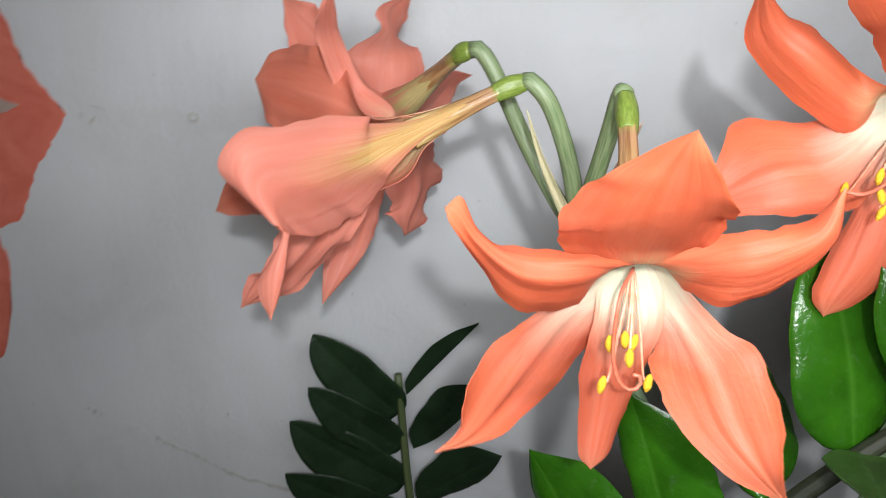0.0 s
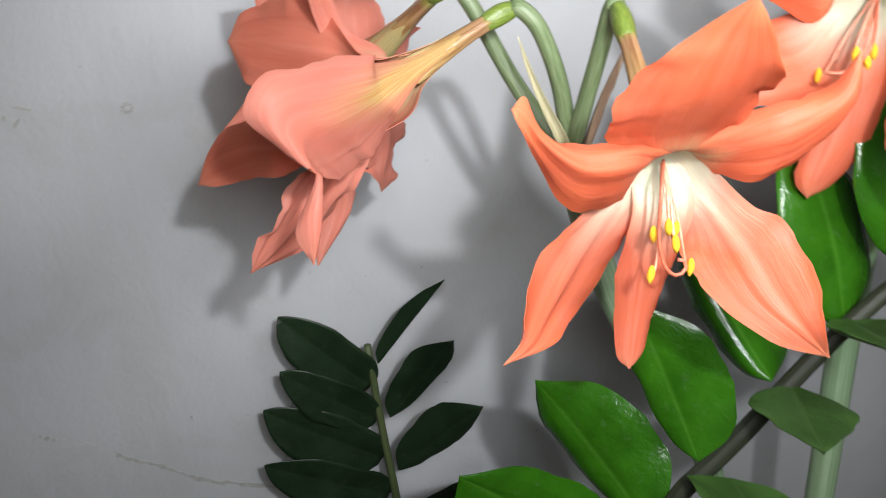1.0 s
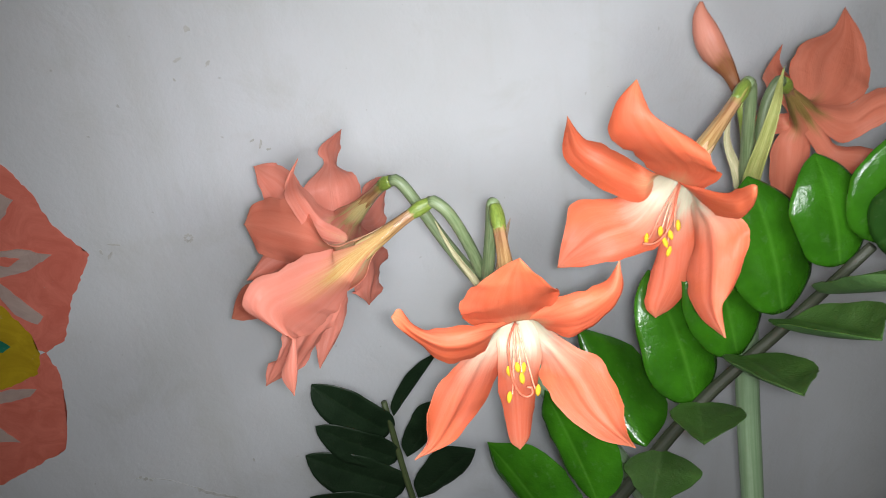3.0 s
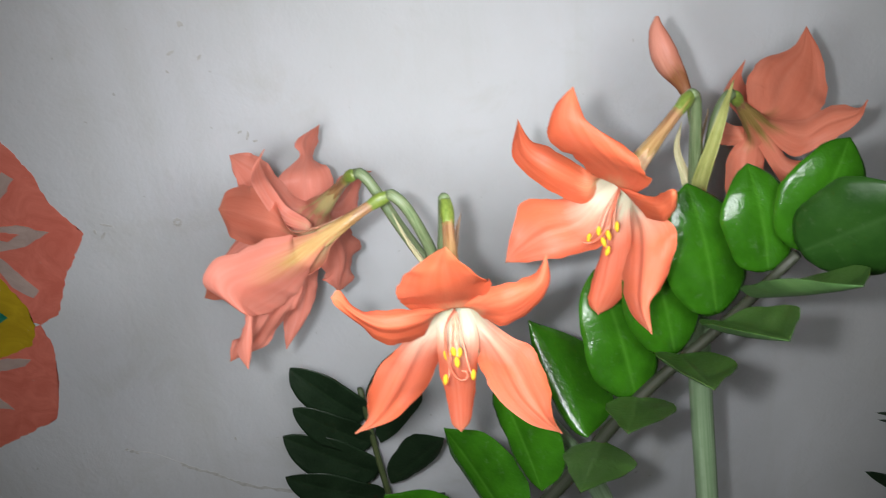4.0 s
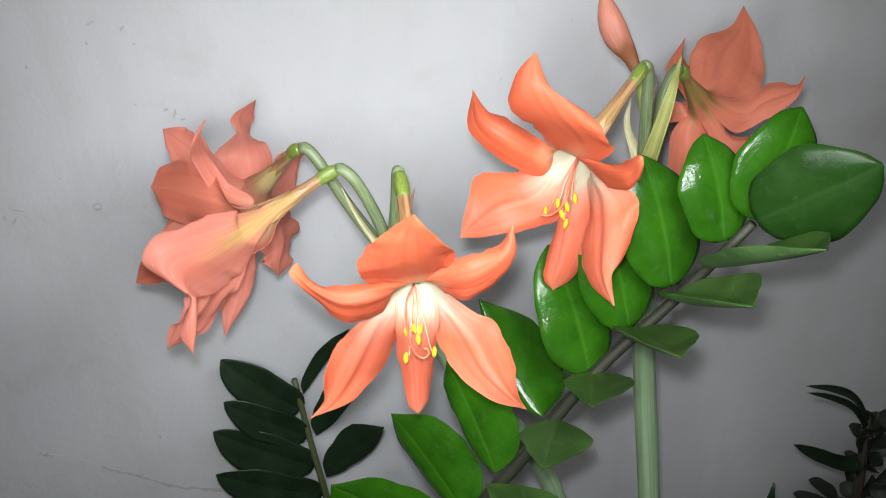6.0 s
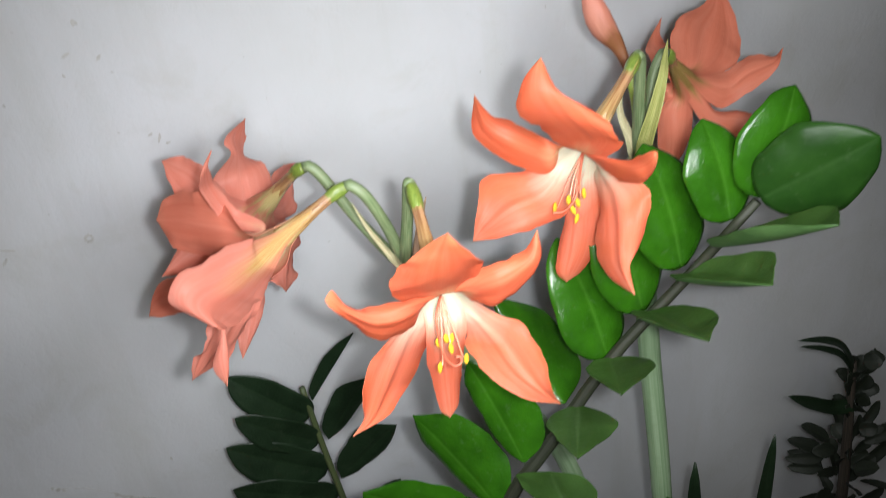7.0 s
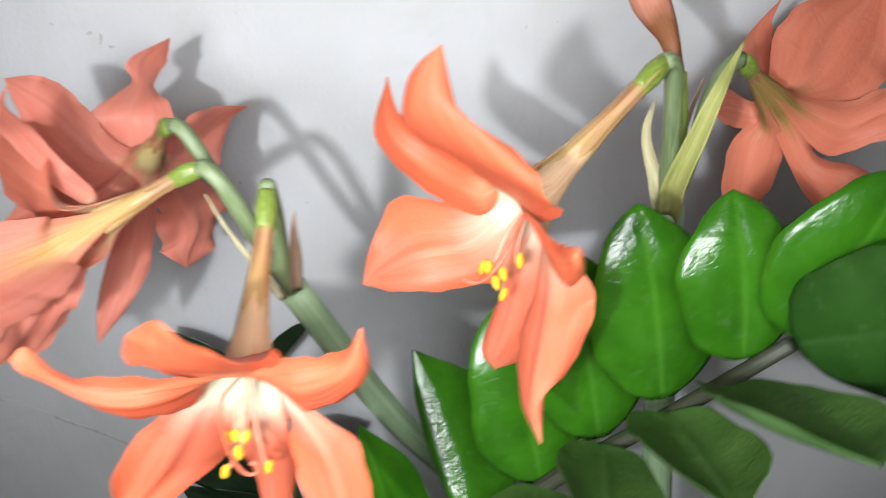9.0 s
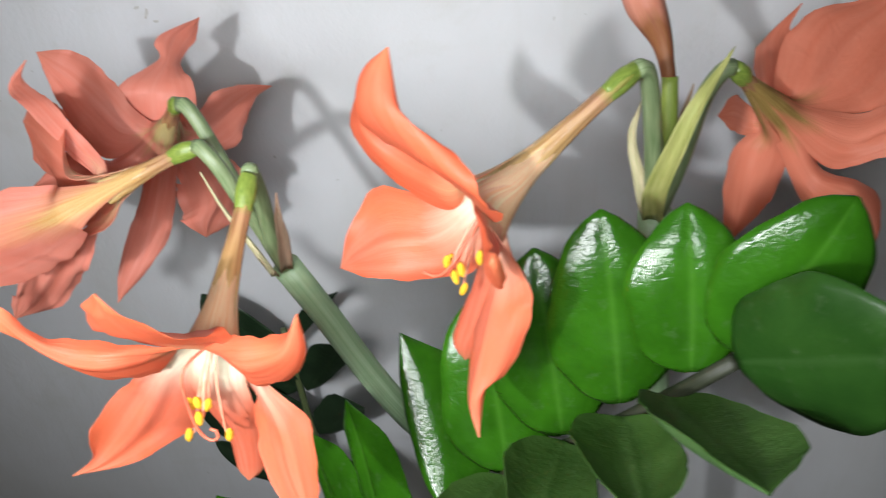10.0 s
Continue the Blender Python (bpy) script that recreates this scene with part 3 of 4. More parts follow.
def loft(name, left, mid, right, base, mats, parent, seed, groove=0.05, ruffle=0.02, pleat=0.03, waves=2.5, thick=0.0008, nu=16, per=6, inward=None, label=""):
    """A petal or leaf between two edges and a midrib that meet at its tip. base: how many of the points lie in the tube."""
    rng = random.Random(seed * 7 + 3)
    ph = [rng.uniform(0, 6.28) for _ in range(7)]
    le, mi, ri = (rail(w, per) for w in (left, mid, right))
    nv = len(mi) - 1
    run = np.concatenate([[0], np.cumsum([(mi[j + 1] - mi[j]).length for j in range(nv)])])
    mouth = run[base * per]
    grid = []
    for j in range(nv + 1):
        k = max(0.0, (run[j] - mouth) / (run[-1] - mouth))
        shown = 0.25 + 0.75 * k if run[j] > mouth else 0.25 * run[j] / max(mouth, 1e-6)
        half = (ri[j] - le[j]) * 0.5
        w = half.length
        ahead = mi[min(j + 1, nv)] - mi[max(j - 1, 0)]
        n = half.cross(ahead)
        n = n.normalized() if n.length > 1e-12 else Vector((0, -1, 0))
        fade = min(1.0, k * 3) * min(1.0, (1 - k) * 6 + 0.15)
        row = []
        for i in range(nu + 1):
            u = 2 * i / nu - 1
            lift = -groove * w * math.exp(-(u / 0.13) ** 2) * min(1.0, k * 4)
            lift += pleat * w * fade * (math.sin(u * 8 + ph[0] + k * 1.5) * 0.5 + math.sin(u * 17 + ph[1] - k * 2) * 0.3 + math.sin(u * 29 + ph[6] + k * 3) * 0.14)
            lift += ruffle * w * 2 * abs(u) ** 3 * fade * (math.sin(k * 6.28 * waves + ph[2] + (2.1 if u > 0 else 0)) + 0.45 * math.sin(k * 6.28 * waves * 2.7 + ph[3]))
            side = 1 + fade * 0.025 * abs(u) ** 2 * (math.sin(k * 23 + ph[4] + (1.7 if u > 0 else 0)) + 0.6 * math.sin(k * 51 + ph[5] + (2.6 if u > 0 else 0)))
            p = mi[j] + half * (u * side) + ((le[j] + ri[j]) * 0.5 - mi[j]) * (u * u) + n * lift
            row.append((p, (i / nu, shown)))
        grid.append(row)

    def normal(j, i):
        a = grid[min(j + 1, nv)][i][0] - grid[max(j - 1, 0)][i][0]
        b = grid[j][min(i + 1, nu)][0] - grid[j][max(i - 1, 0)][0]
        n = b.cross(a)
        return n.normalized() if n.length > 1e-14 else Vector((0, 0, 0))

    facing = [[normal(j, i) for i in range(nu + 1)] for j in range(nv + 1)]
    facing[nv] = facing[nv - 1]
    turn = 1.0 if inward is None or facing[base * per or nv // 2][nu // 2].dot(inward) > 0 else -1.0
    bm = bmesh.new()
    lay = bm.loops.layers.uv.new("UVMap")
    skins = []
    for way in (0.5, -0.5):
        skins.append([[bm.verts.new(grid[j][i][0] + facing[j][i] * (turn * way * thick * (1 - 0.7 * abs(2 * i / nu - 1) ** 4))) for i in range(nu + 1)] for j in range(nv + 1)])

    def face(quad, mat):
        f = bm.faces.new([q[0] for q in quad])
        f.material_index = mat
        for loop, q in zip(f.loops, quad):
            loop[lay].uv = q[1]

    top, low = skins
    rim = []
    for j in range(nv):
        for i in range(nu):
            c = [(j, i), (j, i + 1), (j + 1, i + 1), (j + 1, i)]
            face([(top[a][b], grid[a][b][1]) for a, b in c], 0)
            face([(low[a][b], grid[a][b][1]) for a, b in reversed(c)], 1)
        for i in (0, nu):
            rim += [top[j][i], low[j][i]]
            face([(top[j][i], grid[j][i][1]), (top[j + 1][i], grid[j + 1][i][1]), (low[j + 1][i], grid[j + 1][i][1]), (low[j][i], grid[j][i][1])], 0)
    for j in (0, nv):
        rim += top[j] + low[j]
        for i in range(nu):
            face([(top[j][i], grid[j][i][1]), (top[j][i + 1], grid[j][i + 1][1]), (low[j][i + 1], grid[j][i + 1][1]), (low[j][i], grid[j][i][1])], 0)
    bmesh.ops.recalc_face_normals(bm, faces=bm.faces)
    rim = set(rim)
    for e in bm.edges:
        e.smooth = not (e.verts[0] in rim and e.verts[1] in rim)
    return part(name, bm, mats, parent, label)


def petal(bloom, left, mid, right, inner, outer, seed, groove=0.05, ruffle=0.02, pleat=0.03, waves=2.5, arc=42):
    """A petal of a flower: its narrow claw lies in the tube, and its edges run out from the throat to the tip."""
    tube, t, axis, flare = bloom
    way = Vector(mid[0]) - t
    way = (way - axis * way.dot(axis)).normalized()
    side = axis.cross(way)
    if (Vector(left[0]) - Vector(right[0])).dot(side) < 0:
        side = -side
    whorl = 0.0007 if seed % 2 else 0.0
    claw = [(-0.040, 0.0026, 36), (-0.017, 0.0058 + whorl, 36), (-0.001, flare + whorl, arc)]

    def ring(s, r, degrees):
        return t + axis * s + (way * math.cos(radians(degrees)) + side * math.sin(radians(degrees))) * r

    rails = [[ring(s, r, k * degrees) for s, r, degrees in claw] + [Vector(q) for q in pts] for k, pts in ((1, [*left, mid[-1]]), (0, mid), (-1, [*right, mid[-1]]))]
    return loft("petal", *rails, 2, (inner, outer), tube, seed, groove, ruffle, pleat, waves, inward=-way)


def stamens(bloom, anthers, style):
    """Filaments with yellow anthers, the fringed throat, and the curved style."""
    tube, t, axis, flare = bloom
    part("throat", sweep([t - axis * 0.030, t - axis * 0.022, t - axis * 0.016, t - axis * 0.011], [0.0016, 0.0030, 0.0042, 0.0050, 0.0056], 36, 12, 18, 0.035, open_end=True), THROAT, tube, "greenish white fringed throat")
    for at in anthers:
        a = Vector(at)
        root = t - axis * 0.006 + (a - t) * 0.08
        sag = Vector((0, 0, -0.004))
        part("filament", sweep([root, root.lerp(a, 0.35) + axis * 0.004, root.lerp(a, 0.75) + axis * 0.004 + sag, a], [0.00055, 0.0005, 0.00038], 8, 14), FILAMENT, tube)
        rng = random.Random(int(abs(at[0] * 9999)))
        way = Vector((rng.uniform(-0.35, 0.35), rng.uniform(-0.5, 0.1), -1)).normalized() * 0.0030
        part("anther", sweep([a - way, a - way * 0.8, a, a + way * 0.8, a + way], [0.0005, 0.0013, 0.0015, 0.0013, 0.0005], 10, 12, 2, 0.12), ANTHER, tube, "yellow pollen-covered anther")
    part("style", sweep([t - axis * 0.005, *style], [0.0006, 0.0006, 0.0007], 8, 24), STYLE, tube, "curved pink-red style")


plant_a = thing("amaryllis", None, "amaryllis with three open salmon-orange trumpet flowers on one stalk", "flowering plant")
N2 = (0.006, 0.213, 0.572)
part("stalk", sweep([(0.185, 0.25, GROUND - 0.01), (0.160, 0.235, 0.10), (0.112, 0.226, 0.345), (0.044, 0.224, 0.471), (0.018, 0.220, 0.535), N2], [0.0085, 0.0085, 0.0085, 0.0080, 0.0075, 0.0070], 18, 44), SCAPE, plant_a, "pale green hollow flower stalk")

# the flower that opens towards the room
bloom = flower(plant_a, (0.0105, 0.186, 0.641), (0.0100, 0.175, 0.633), (0.0055, 0.1265, 0.6015), "orange flower with a white-green star in its throat")
petal(bloom, [(-0.0195, 0.118, 0.6175), (-0.0225, 0.11, 0.633), (-0.0165, 0.101, 0.647), (-0.0065, 0.0955, 0.658)], [(0.004, 0.1125, 0.6215), (0.002, 0.0995, 0.6365), (0.0014, 0.0925, 0.6485), (0.0014, 0.0885, 0.6585), (0.0021, 0.0856, 0.6678)], [(0.0215, 0.119, 0.617), (0.0235, 0.109, 0.631), (0.019, 0.095, 0.644), (0.0085, 0.086, 0.658)], inner=PETAL_UP_DIM, outer=PETAL_OUT, ruffle=0.04, groove=-0.03, seed=21)
petal(bloom, [(-0.0143, 0.113, 0.6195), (-0.0342, 0.1101, 0.6225), (-0.0451, 0.108, 0.6296), (-0.05, 0.1072, 0.64)], [(-0.0168, 0.107, 0.6154), (-0.0322, 0.105, 0.6169), (-0.0447, 0.105, 0.6267), (-0.0515, 0.1055, 0.6362), (-0.0545, 0.1055, 0.6375)], [(-0.017, 0.119, 0.5962), (-0.0338, 0.1154, 0.6007), (-0.0444, 0.11, 0.6175), (-0.0525, 0.1042, 0.6325)], inner=PETAL_UP_DIM, outer=PETAL_OUT, pleat=0.07, ruffle=0.04, seed=22)
petal(bloom, [(0.0241, 0.113, 0.6252), (0.0363, 0.11, 0.6299), (0.0452, 0.108, 0.6329)], [(0.0267, 0.106, 0.6189), (0.0367, 0.103, 0.6234), (0.0471, 0.101, 0.6324), (0.0515, 0.1055, 0.6441)], [(0.0268, 0.1155, 0.6015), (0.0397, 0.1105, 0.6068), (0.0518, 0.1045, 0.627)], inner=PETAL_UP_DIM, outer=PETAL_OUT, pleat=0.07, ruffle=0.05, seed=23)
petal(bloom, [(-0.023, 0.125, 0.5923), (-0.0348, 0.1265, 0.5805), (-0.0464, 0.115, 0.5697), (-0.0478, 0.1105, 0.5565)], [(-0.0154, 0.128, 0.587), (-0.0247, 0.1285, 0.5717), (-0.0358, 0.1235, 0.5569), (-0.0455, 0.112, 0.5521), (-0.0557, 0.1056, 0.5508)], [(-0.0020, 0.1315, 0.5820), (-0.0058, 0.1365, 0.5664), (-0.0166, 0.1376, 0.5472), (-0.0331, 0.1174, 0.5475)], inner=PETAL_LOW_LIT, outer=PETAL_OUT, groove=0.08, arc=60, seed=24)
petal(bloom, [(0.0166, 0.131, 0.5773), (0.0159, 0.129, 0.5683), (0.02, 0.1155, 0.5595), (0.0349, 0.0983, 0.5484)], [(0.0238, 0.124, 0.5848), (0.0309, 0.1175, 0.5737), (0.0369, 0.105, 0.5602), (0.0443, 0.0945, 0.5527), (0.0527, 0.0898, 0.5443)], [(0.0331, 0.119, 0.5903), (0.0434, 0.1123, 0.5844), (0.0488, 0.098, 0.5692), (0.0476, 0.0892, 0.5575)], inner=PETAL_LOW_LIT, outer=PETAL_OUT, groove=0.08, arc=60, seed=25)
petal(bloom, [(-0.0055, 0.1265, 0.587), (-0.0062, 0.133, 0.563), (-0.0038, 0.137, 0.5416), (-0.0028, 0.134, 0.5242)], [(0.0055, 0.129, 0.5833), (0.004, 0.131, 0.5627), (0.0036, 0.133, 0.5415), (0.0025, 0.132, 0.5241), (0.0019, 0.1317, 0.5183)], [(0.0168, 0.1265, 0.5831), (0.0146, 0.133, 0.5591), (0.0123, 0.137, 0.5385), (0.008, 0.134, 0.5234)], inner=PETAL_LOW_LIT, outer=PETAL_OUT, groove=0.02, ruffle=0.01, arc=60, seed=26)
stamens(bloom, [(-0.002, 0.117, 0.585), (0.002, 0.115, 0.588), (0.005, 0.116, 0.586), (0.003, 0.111, 0.584), (-0.004, 0.112, 0.573), (0.011, 0.1137, 0.5723)], [(-0.0009, 0.117, 0.6021), (-0.0016, 0.114, 0.5855), (0.0005, 0.112, 0.5757), (0.0044, 0.111, 0.5717), (0.0077, 0.111, 0.5734), (0.0074, 0.112, 0.5763), (0.0051, 0.112, 0.5771)])
part("pedicel", sweep([N2, (0.006, 0.205, 0.590), (0.009, 0.196, 0.622), (0.010, 0.190, 0.640), (0.0105, 0.186, 0.6415)], [0.0042, 0.0038, 0.0035, 0.0035, 0.0034], 12, 24), PEDICEL, plant_a)

# the flower seen from the side, facing the painted flower
bloom = flower(plant_a, (-0.0215, 0.212, 0.637), (-0.032, 0.211, 0.633), (-0.076, 0.2025, 0.613), "salmon-pink flower turned sideways, its outside streaked yellow", 0.0135)
petal(bloom, [(-0.0798, 0.192, 0.6302), (-0.0992, 0.18, 0.6333), (-0.116, 0.164, 0.6352), (-0.1254, 0.158, 0.6253), (-0.1149, 0.158, 0.6096), (-0.1062, 0.153, 0.604), (-0.1151, 0.148, 0.5865)], [(-0.083, 0.183, 0.6185), (-0.098, 0.169, 0.6191), (-0.1097, 0.16, 0.6205), (-0.1129, 0.156, 0.6166), (-0.1086, 0.154, 0.6066), (-0.1055, 0.152, 0.6027), (-0.1083, 0.146, 0.5922), (-0.1108, 0.1423, 0.5763)], [(-0.0748, 0.195, 0.601), (-0.0852, 0.19, 0.5916), (-0.0952, 0.178, 0.5903), (-0.1026, 0.165, 0.5964), (-0.1039, 0.158, 0.6002), (-0.1042, 0.153, 0.6026), (-0.1065, 0.147, 0.5875)], inner=PETAL_SIDE, outer=PETAL_STREAKED, ruffle=0.04, groove=-0.02, waves=3.5, seed=27)
petal(bloom, [(-0.0743, 0.214, 0.62), (-0.0909, 0.226, 0.6237), (-0.0993, 0.223, 0.6461), (-0.0974, 0.213, 0.6635)], [(-0.0723, 0.216, 0.6209), (-0.0875, 0.228, 0.6267), (-0.0953, 0.225, 0.6482), (-0.0943, 0.214, 0.6654), (-0.0882, 0.2185, 0.6738)], [(-0.0705, 0.22, 0.6215), (-0.0839, 0.23, 0.6304), (-0.0914, 0.228, 0.6499), (-0.0919, 0.217, 0.6655)], inner=PETAL_SIDE, outer=PETAL_OUT, ruffle=0.08, waves=3.5, seed=28)
petal(bloom, [(-0.0924, 0.235, 0.6379), (-0.1063, 0.248, 0.6396), (-0.1223, 0.26, 0.6336)], [(-0.0935, 0.222, 0.6236), (-0.1083, 0.236, 0.6232), (-0.1222, 0.25, 0.6224), (-0.1314, 0.258, 0.6218)], [(-0.0942, 0.22, 0.6059), (-0.1096, 0.234, 0.6038), (-0.1251, 0.248, 0.6064)], inner=PETAL_SIDE, outer=PETAL_OUT, ruffle=0.04, pleat=0.03, waves=2.2, seed=29)
petal(bloom, [(-0.1116, 0.215, 0.6006), (-0.1285, 0.232, 0.5959), (-0.1437, 0.245, 0.5832)], [(-0.1117, 0.215, 0.5912), (-0.1294, 0.23, 0.5834), (-0.1449, 0.245, 0.5731), (-0.1533, 0.2503, 0.5618)], [(-0.1124, 0.215, 0.5784), (-0.1271, 0.228, 0.5723), (-0.1417, 0.242, 0.5637)], inner=PETAL_SIDE, outer=PETAL_OUT, ruffle=0.05, seed=30)
petal(bloom, [(-0.1063, 0.198, 0.5869), (-0.1209, 0.196, 0.57), (-0.1314, 0.197, 0.5534)], [(-0.0903, 0.205, 0.5917), (-0.1076, 0.2, 0.5698), (-0.1218, 0.2, 0.5537), (-0.1344, 0.1988, 0.5436)], [(-0.0765, 0.207, 0.596), (-0.0925, 0.207, 0.5687), (-0.1106, 0.206, 0.5495)], inner=PETAL_SIDE, outer=PETAL_OUT, ruffle=0.09, pleat=0.08, seed=31)
part("pedicel", sweep([N2, (0.002, 0.210, 0.590), (-0.004, 0.207, 0.611), (-0.012, 0.208, 0.630), (-0.019, 0.211, 0.6375), (-0.0215, 0.212, 0.637)], [0.0042, 0.0038, 0.0036, 0.0035, 0.0036], 12, 28), PEDICEL, plant_a)

# the flower turned to the wall
bloom = flower(plant_a, (-0.040, 0.243, 0.640), (-0.045, 0.248, 0.636), (-0.072, 0.280, 0.600), "salmon-pink flower seen from behind, close to the wall", 0.0095)
petal(bloom, [(-0.0967, 0.29, 0.6052), (-0.095, 0.287, 0.6248), (-0.08, 0.31, 0.6292), (-0.0809, 0.317, 0.6391)], [(-0.077, 0.287, 0.6038), (-0.0761, 0.292, 0.622), (-0.0752, 0.31, 0.6286), (-0.0743, 0.324, 0.636), (-0.0645, 0.3385, 0.6408)], [(-0.0603, 0.291, 0.5995), (-0.0593, 0.3, 0.6183), (-0.071, 0.316, 0.6247), (-0.0678, 0.333, 0.63)], inner=PETAL_SIDE, outer=PETAL_BACK, ruffle=0.05, waves=3.0, seed=32)
petal(bloom, [(-0.0609, 0.3, 0.6035), (-0.0536, 0.315, 0.6091), (-0.0428, 0.333, 0.6031)], [(-0.0577, 0.298, 0.5943), (-0.0513, 0.315, 0.5951), (-0.0416, 0.333, 0.5992), (-0.0327, 0.342, 0.5978)], [(-0.0546, 0.298, 0.58), (-0.0458, 0.313, 0.5801), (-0.0419, 0.333, 0.5931)], inner=PETAL_SIDE, outer=PETAL_BACK, ruffle=0.06, seed=33)
petal(bloom, [(-0.0737, 0.282, 0.5716), (-0.0775, 0.28, 0.5508), (-0.0728, 0.276, 0.5453)], [(-0.0621, 0.292, 0.5664), (-0.0623, 0.296, 0.5496), (-0.0665, 0.287, 0.5401), (-0.0677, 0.283, 0.5319)], [(-0.0511, 0.312, 0.5631), (-0.0522, 0.318, 0.5435), (-0.0603, 0.3, 0.5303)], inner=PETAL_SIDE, outer=PETAL_BACK, ruffle=0.09, waves=3.5, seed=34)
petal(bloom, [(-0.0973, 0.275, 0.5589), (-0.1018, 0.265, 0.5487), (-0.1061, 0.25, 0.5326)], [(-0.0864, 0.273, 0.5587), (-0.0903, 0.263, 0.5467), (-0.0968, 0.249, 0.5339), (-0.106, 0.239, 0.519)], [(-0.0793, 0.278, 0.5534), (-0.0815, 0.27, 0.5436), (-0.089, 0.255, 0.5333)], inner=PETAL_SIDE, outer=PETAL_BACK, ruffle=0.07, waves=3.5, seed=35)
petal(bloom, [(-0.0868, 0.285, 0.6133), (-0.0962, 0.287, 0.6307), (-0.1033, 0.283, 0.6444), (-0.1105, 0.28, 0.6494)], [(-0.0921, 0.275, 0.6074), (-0.1027, 0.276, 0.6231), (-0.1091, 0.274, 0.6366), (-0.1148, 0.272, 0.6452), (-0.119, 0.27, 0.653)], [(-0.1035, 0.272, 0.5919), (-0.1132, 0.27, 0.6067), (-0.1175, 0.27, 0.6246), (-0.1186, 0.27, 0.6417)], inner=PETAL_SIDE, outer=PETAL_BACK, ruffle=0.07, waves=3.5, seed=36)
petal(bloom, [(-0.1024, 0.272, 0.5902), (-0.1175, 0.268, 0.6004)], [(-0.0947, 0.264, 0.5885), (-0.1164, 0.26, 0.5924), (-0.1387, 0.255, 0.5847)], [(-0.0911, 0.268, 0.5752), (-0.1107, 0.262, 0.5752)], inner=PETAL_SIDE, outer=PETAL_BACK, ruffle=0.04, seed=37)
part("pedicel", sweep([N2, (-0.003, 0.220, 0.583), (-0.016, 0.230, 0.604), (-0.031, 0.239, 0.633), (-0.037, 0.242, 0.6405), (-0.040, 0.243, 0.640)], [0.0042, 0.0038, 0.0036, 0.0035, 0.0036], 12, 28), PEDICEL, plant_a)
sheet("bract", [(0.004, 0.205, 0.573), (-0.004, 0.206, 0.590), (-0.013, 0.2065, 0.608), (-0.0205, 0.2075, 0.6275)], lambda v: (-0.3, -1, -0.2), 0.0050, BRACT_BLADE, (BRACT_PALE, BRACT_PALE), plant_a, 0.6, 0, 0.03, 0.02, 20, 0.0006, 6, 16, 5, "dry papery bract")
sheet("bract", [(0.008, 0.206, 0.576), (0.012, 0.202, 0.597), (0.0155, 0.195, 0.615), (0.019, 0.1887, 0.6308)], lambda v: (0.8, -0.8, 0), 0.0062, BRACT_BLADE, (BRACT, BRACT), plant_a, 0.7, 0, 0.04, 0.02, 60, 0.0006, 6, 16, 6, "dry papery bract")

plant_b = thing("amaryllis", None, "amaryllis with two open orange flowers and a closed bud", "flowering plant")
N3 = (0.174, 0.229, 0.596)
part("stalk", sweep([(0.262, 0.262, GROUND - 0.01), (0.232, 0.247, 0.0), (0.208, 0.238, 0.26), (0.190, 0.235, 0.43), N3], [0.0092, 0.0092, 0.0092, 0.0088, 0.0078], 18, 44), SCAPE, plant_b, "pale green hollow flower stalk")
bloom = flower(plant_b, (0.1565, 0.2010, 0.6790), (0.1475, 0.1925, 0.6750), (0.104, 0.170, 0.640), "orange flower opening downwards, white streaks in its throat")
petal(bloom, [(0.0875, 0.166, 0.6584), (0.0732, 0.16, 0.6739), (0.0641, 0.1573, 0.686), (0.0695, 0.154, 0.7018)], [(0.0992, 0.148, 0.6631), (0.0855, 0.142, 0.6795), (0.0765, 0.143, 0.6934), (0.0757, 0.148, 0.703), (0.078, 0.1546, 0.7094)], [(0.1128, 0.137, 0.6593), (0.1065, 0.1335, 0.6725), (0.098, 0.139, 0.6825), (0.0838, 0.1423, 0.6903)], inner=PETAL_UP_DIM, outer=PETAL_OUT, ruffle=0.03, groove=0.04, seed=38)
petal(bloom, [(0.0887, 0.183, 0.6523), (0.0721, 0.1854, 0.6647), (0.0616, 0.1894, 0.6696)], [(0.0885, 0.178, 0.643), (0.0687, 0.178, 0.6567), (0.0579, 0.187, 0.6656), (0.0576, 0.2035, 0.6771)], [(0.0891, 0.1815, 0.6297), (0.0666, 0.1854, 0.6426), (0.0524, 0.1946, 0.6589)], inner=PETAL_UP_DIM, outer=PETAL_OUT, pleat=0.06, seed=39)
petal(bloom, [(0.0781, 0.19, 0.6302), (0.058, 0.2, 0.6275), (0.0478, 0.1871, 0.6164)], [(0.0864, 0.178, 0.6189), (0.0669, 0.178, 0.6146), (0.0525, 0.181, 0.606), (0.0419, 0.1835, 0.5967)], [(0.098, 0.176, 0.604), (0.0729, 0.1707, 0.603), (0.0557, 0.1742, 0.6004)], inner=PETAL_LOW_LIT, outer=PETAL_OUT, groove=0.08, arc=60, seed=40)
petal(bloom, [(0.108, 0.152, 0.6206), (0.1036, 0.147, 0.6066), (0.1002, 0.1413, 0.5925), (0.1015, 0.1234, 0.5875)], [(0.1119, 0.14, 0.6314), (0.1093, 0.128, 0.6201), (0.1057, 0.121, 0.6046), (0.1037, 0.114, 0.5963), (0.106, 0.1085, 0.586)], [(0.1224, 0.1288, 0.6387), (0.1227, 0.1235, 0.6297), (0.116, 0.1215, 0.6066), (0.108, 0.1176, 0.6)], inner=PETAL_LOW_LIT, outer=PETAL_OUT, groove=0.08, arc=60, seed=41)
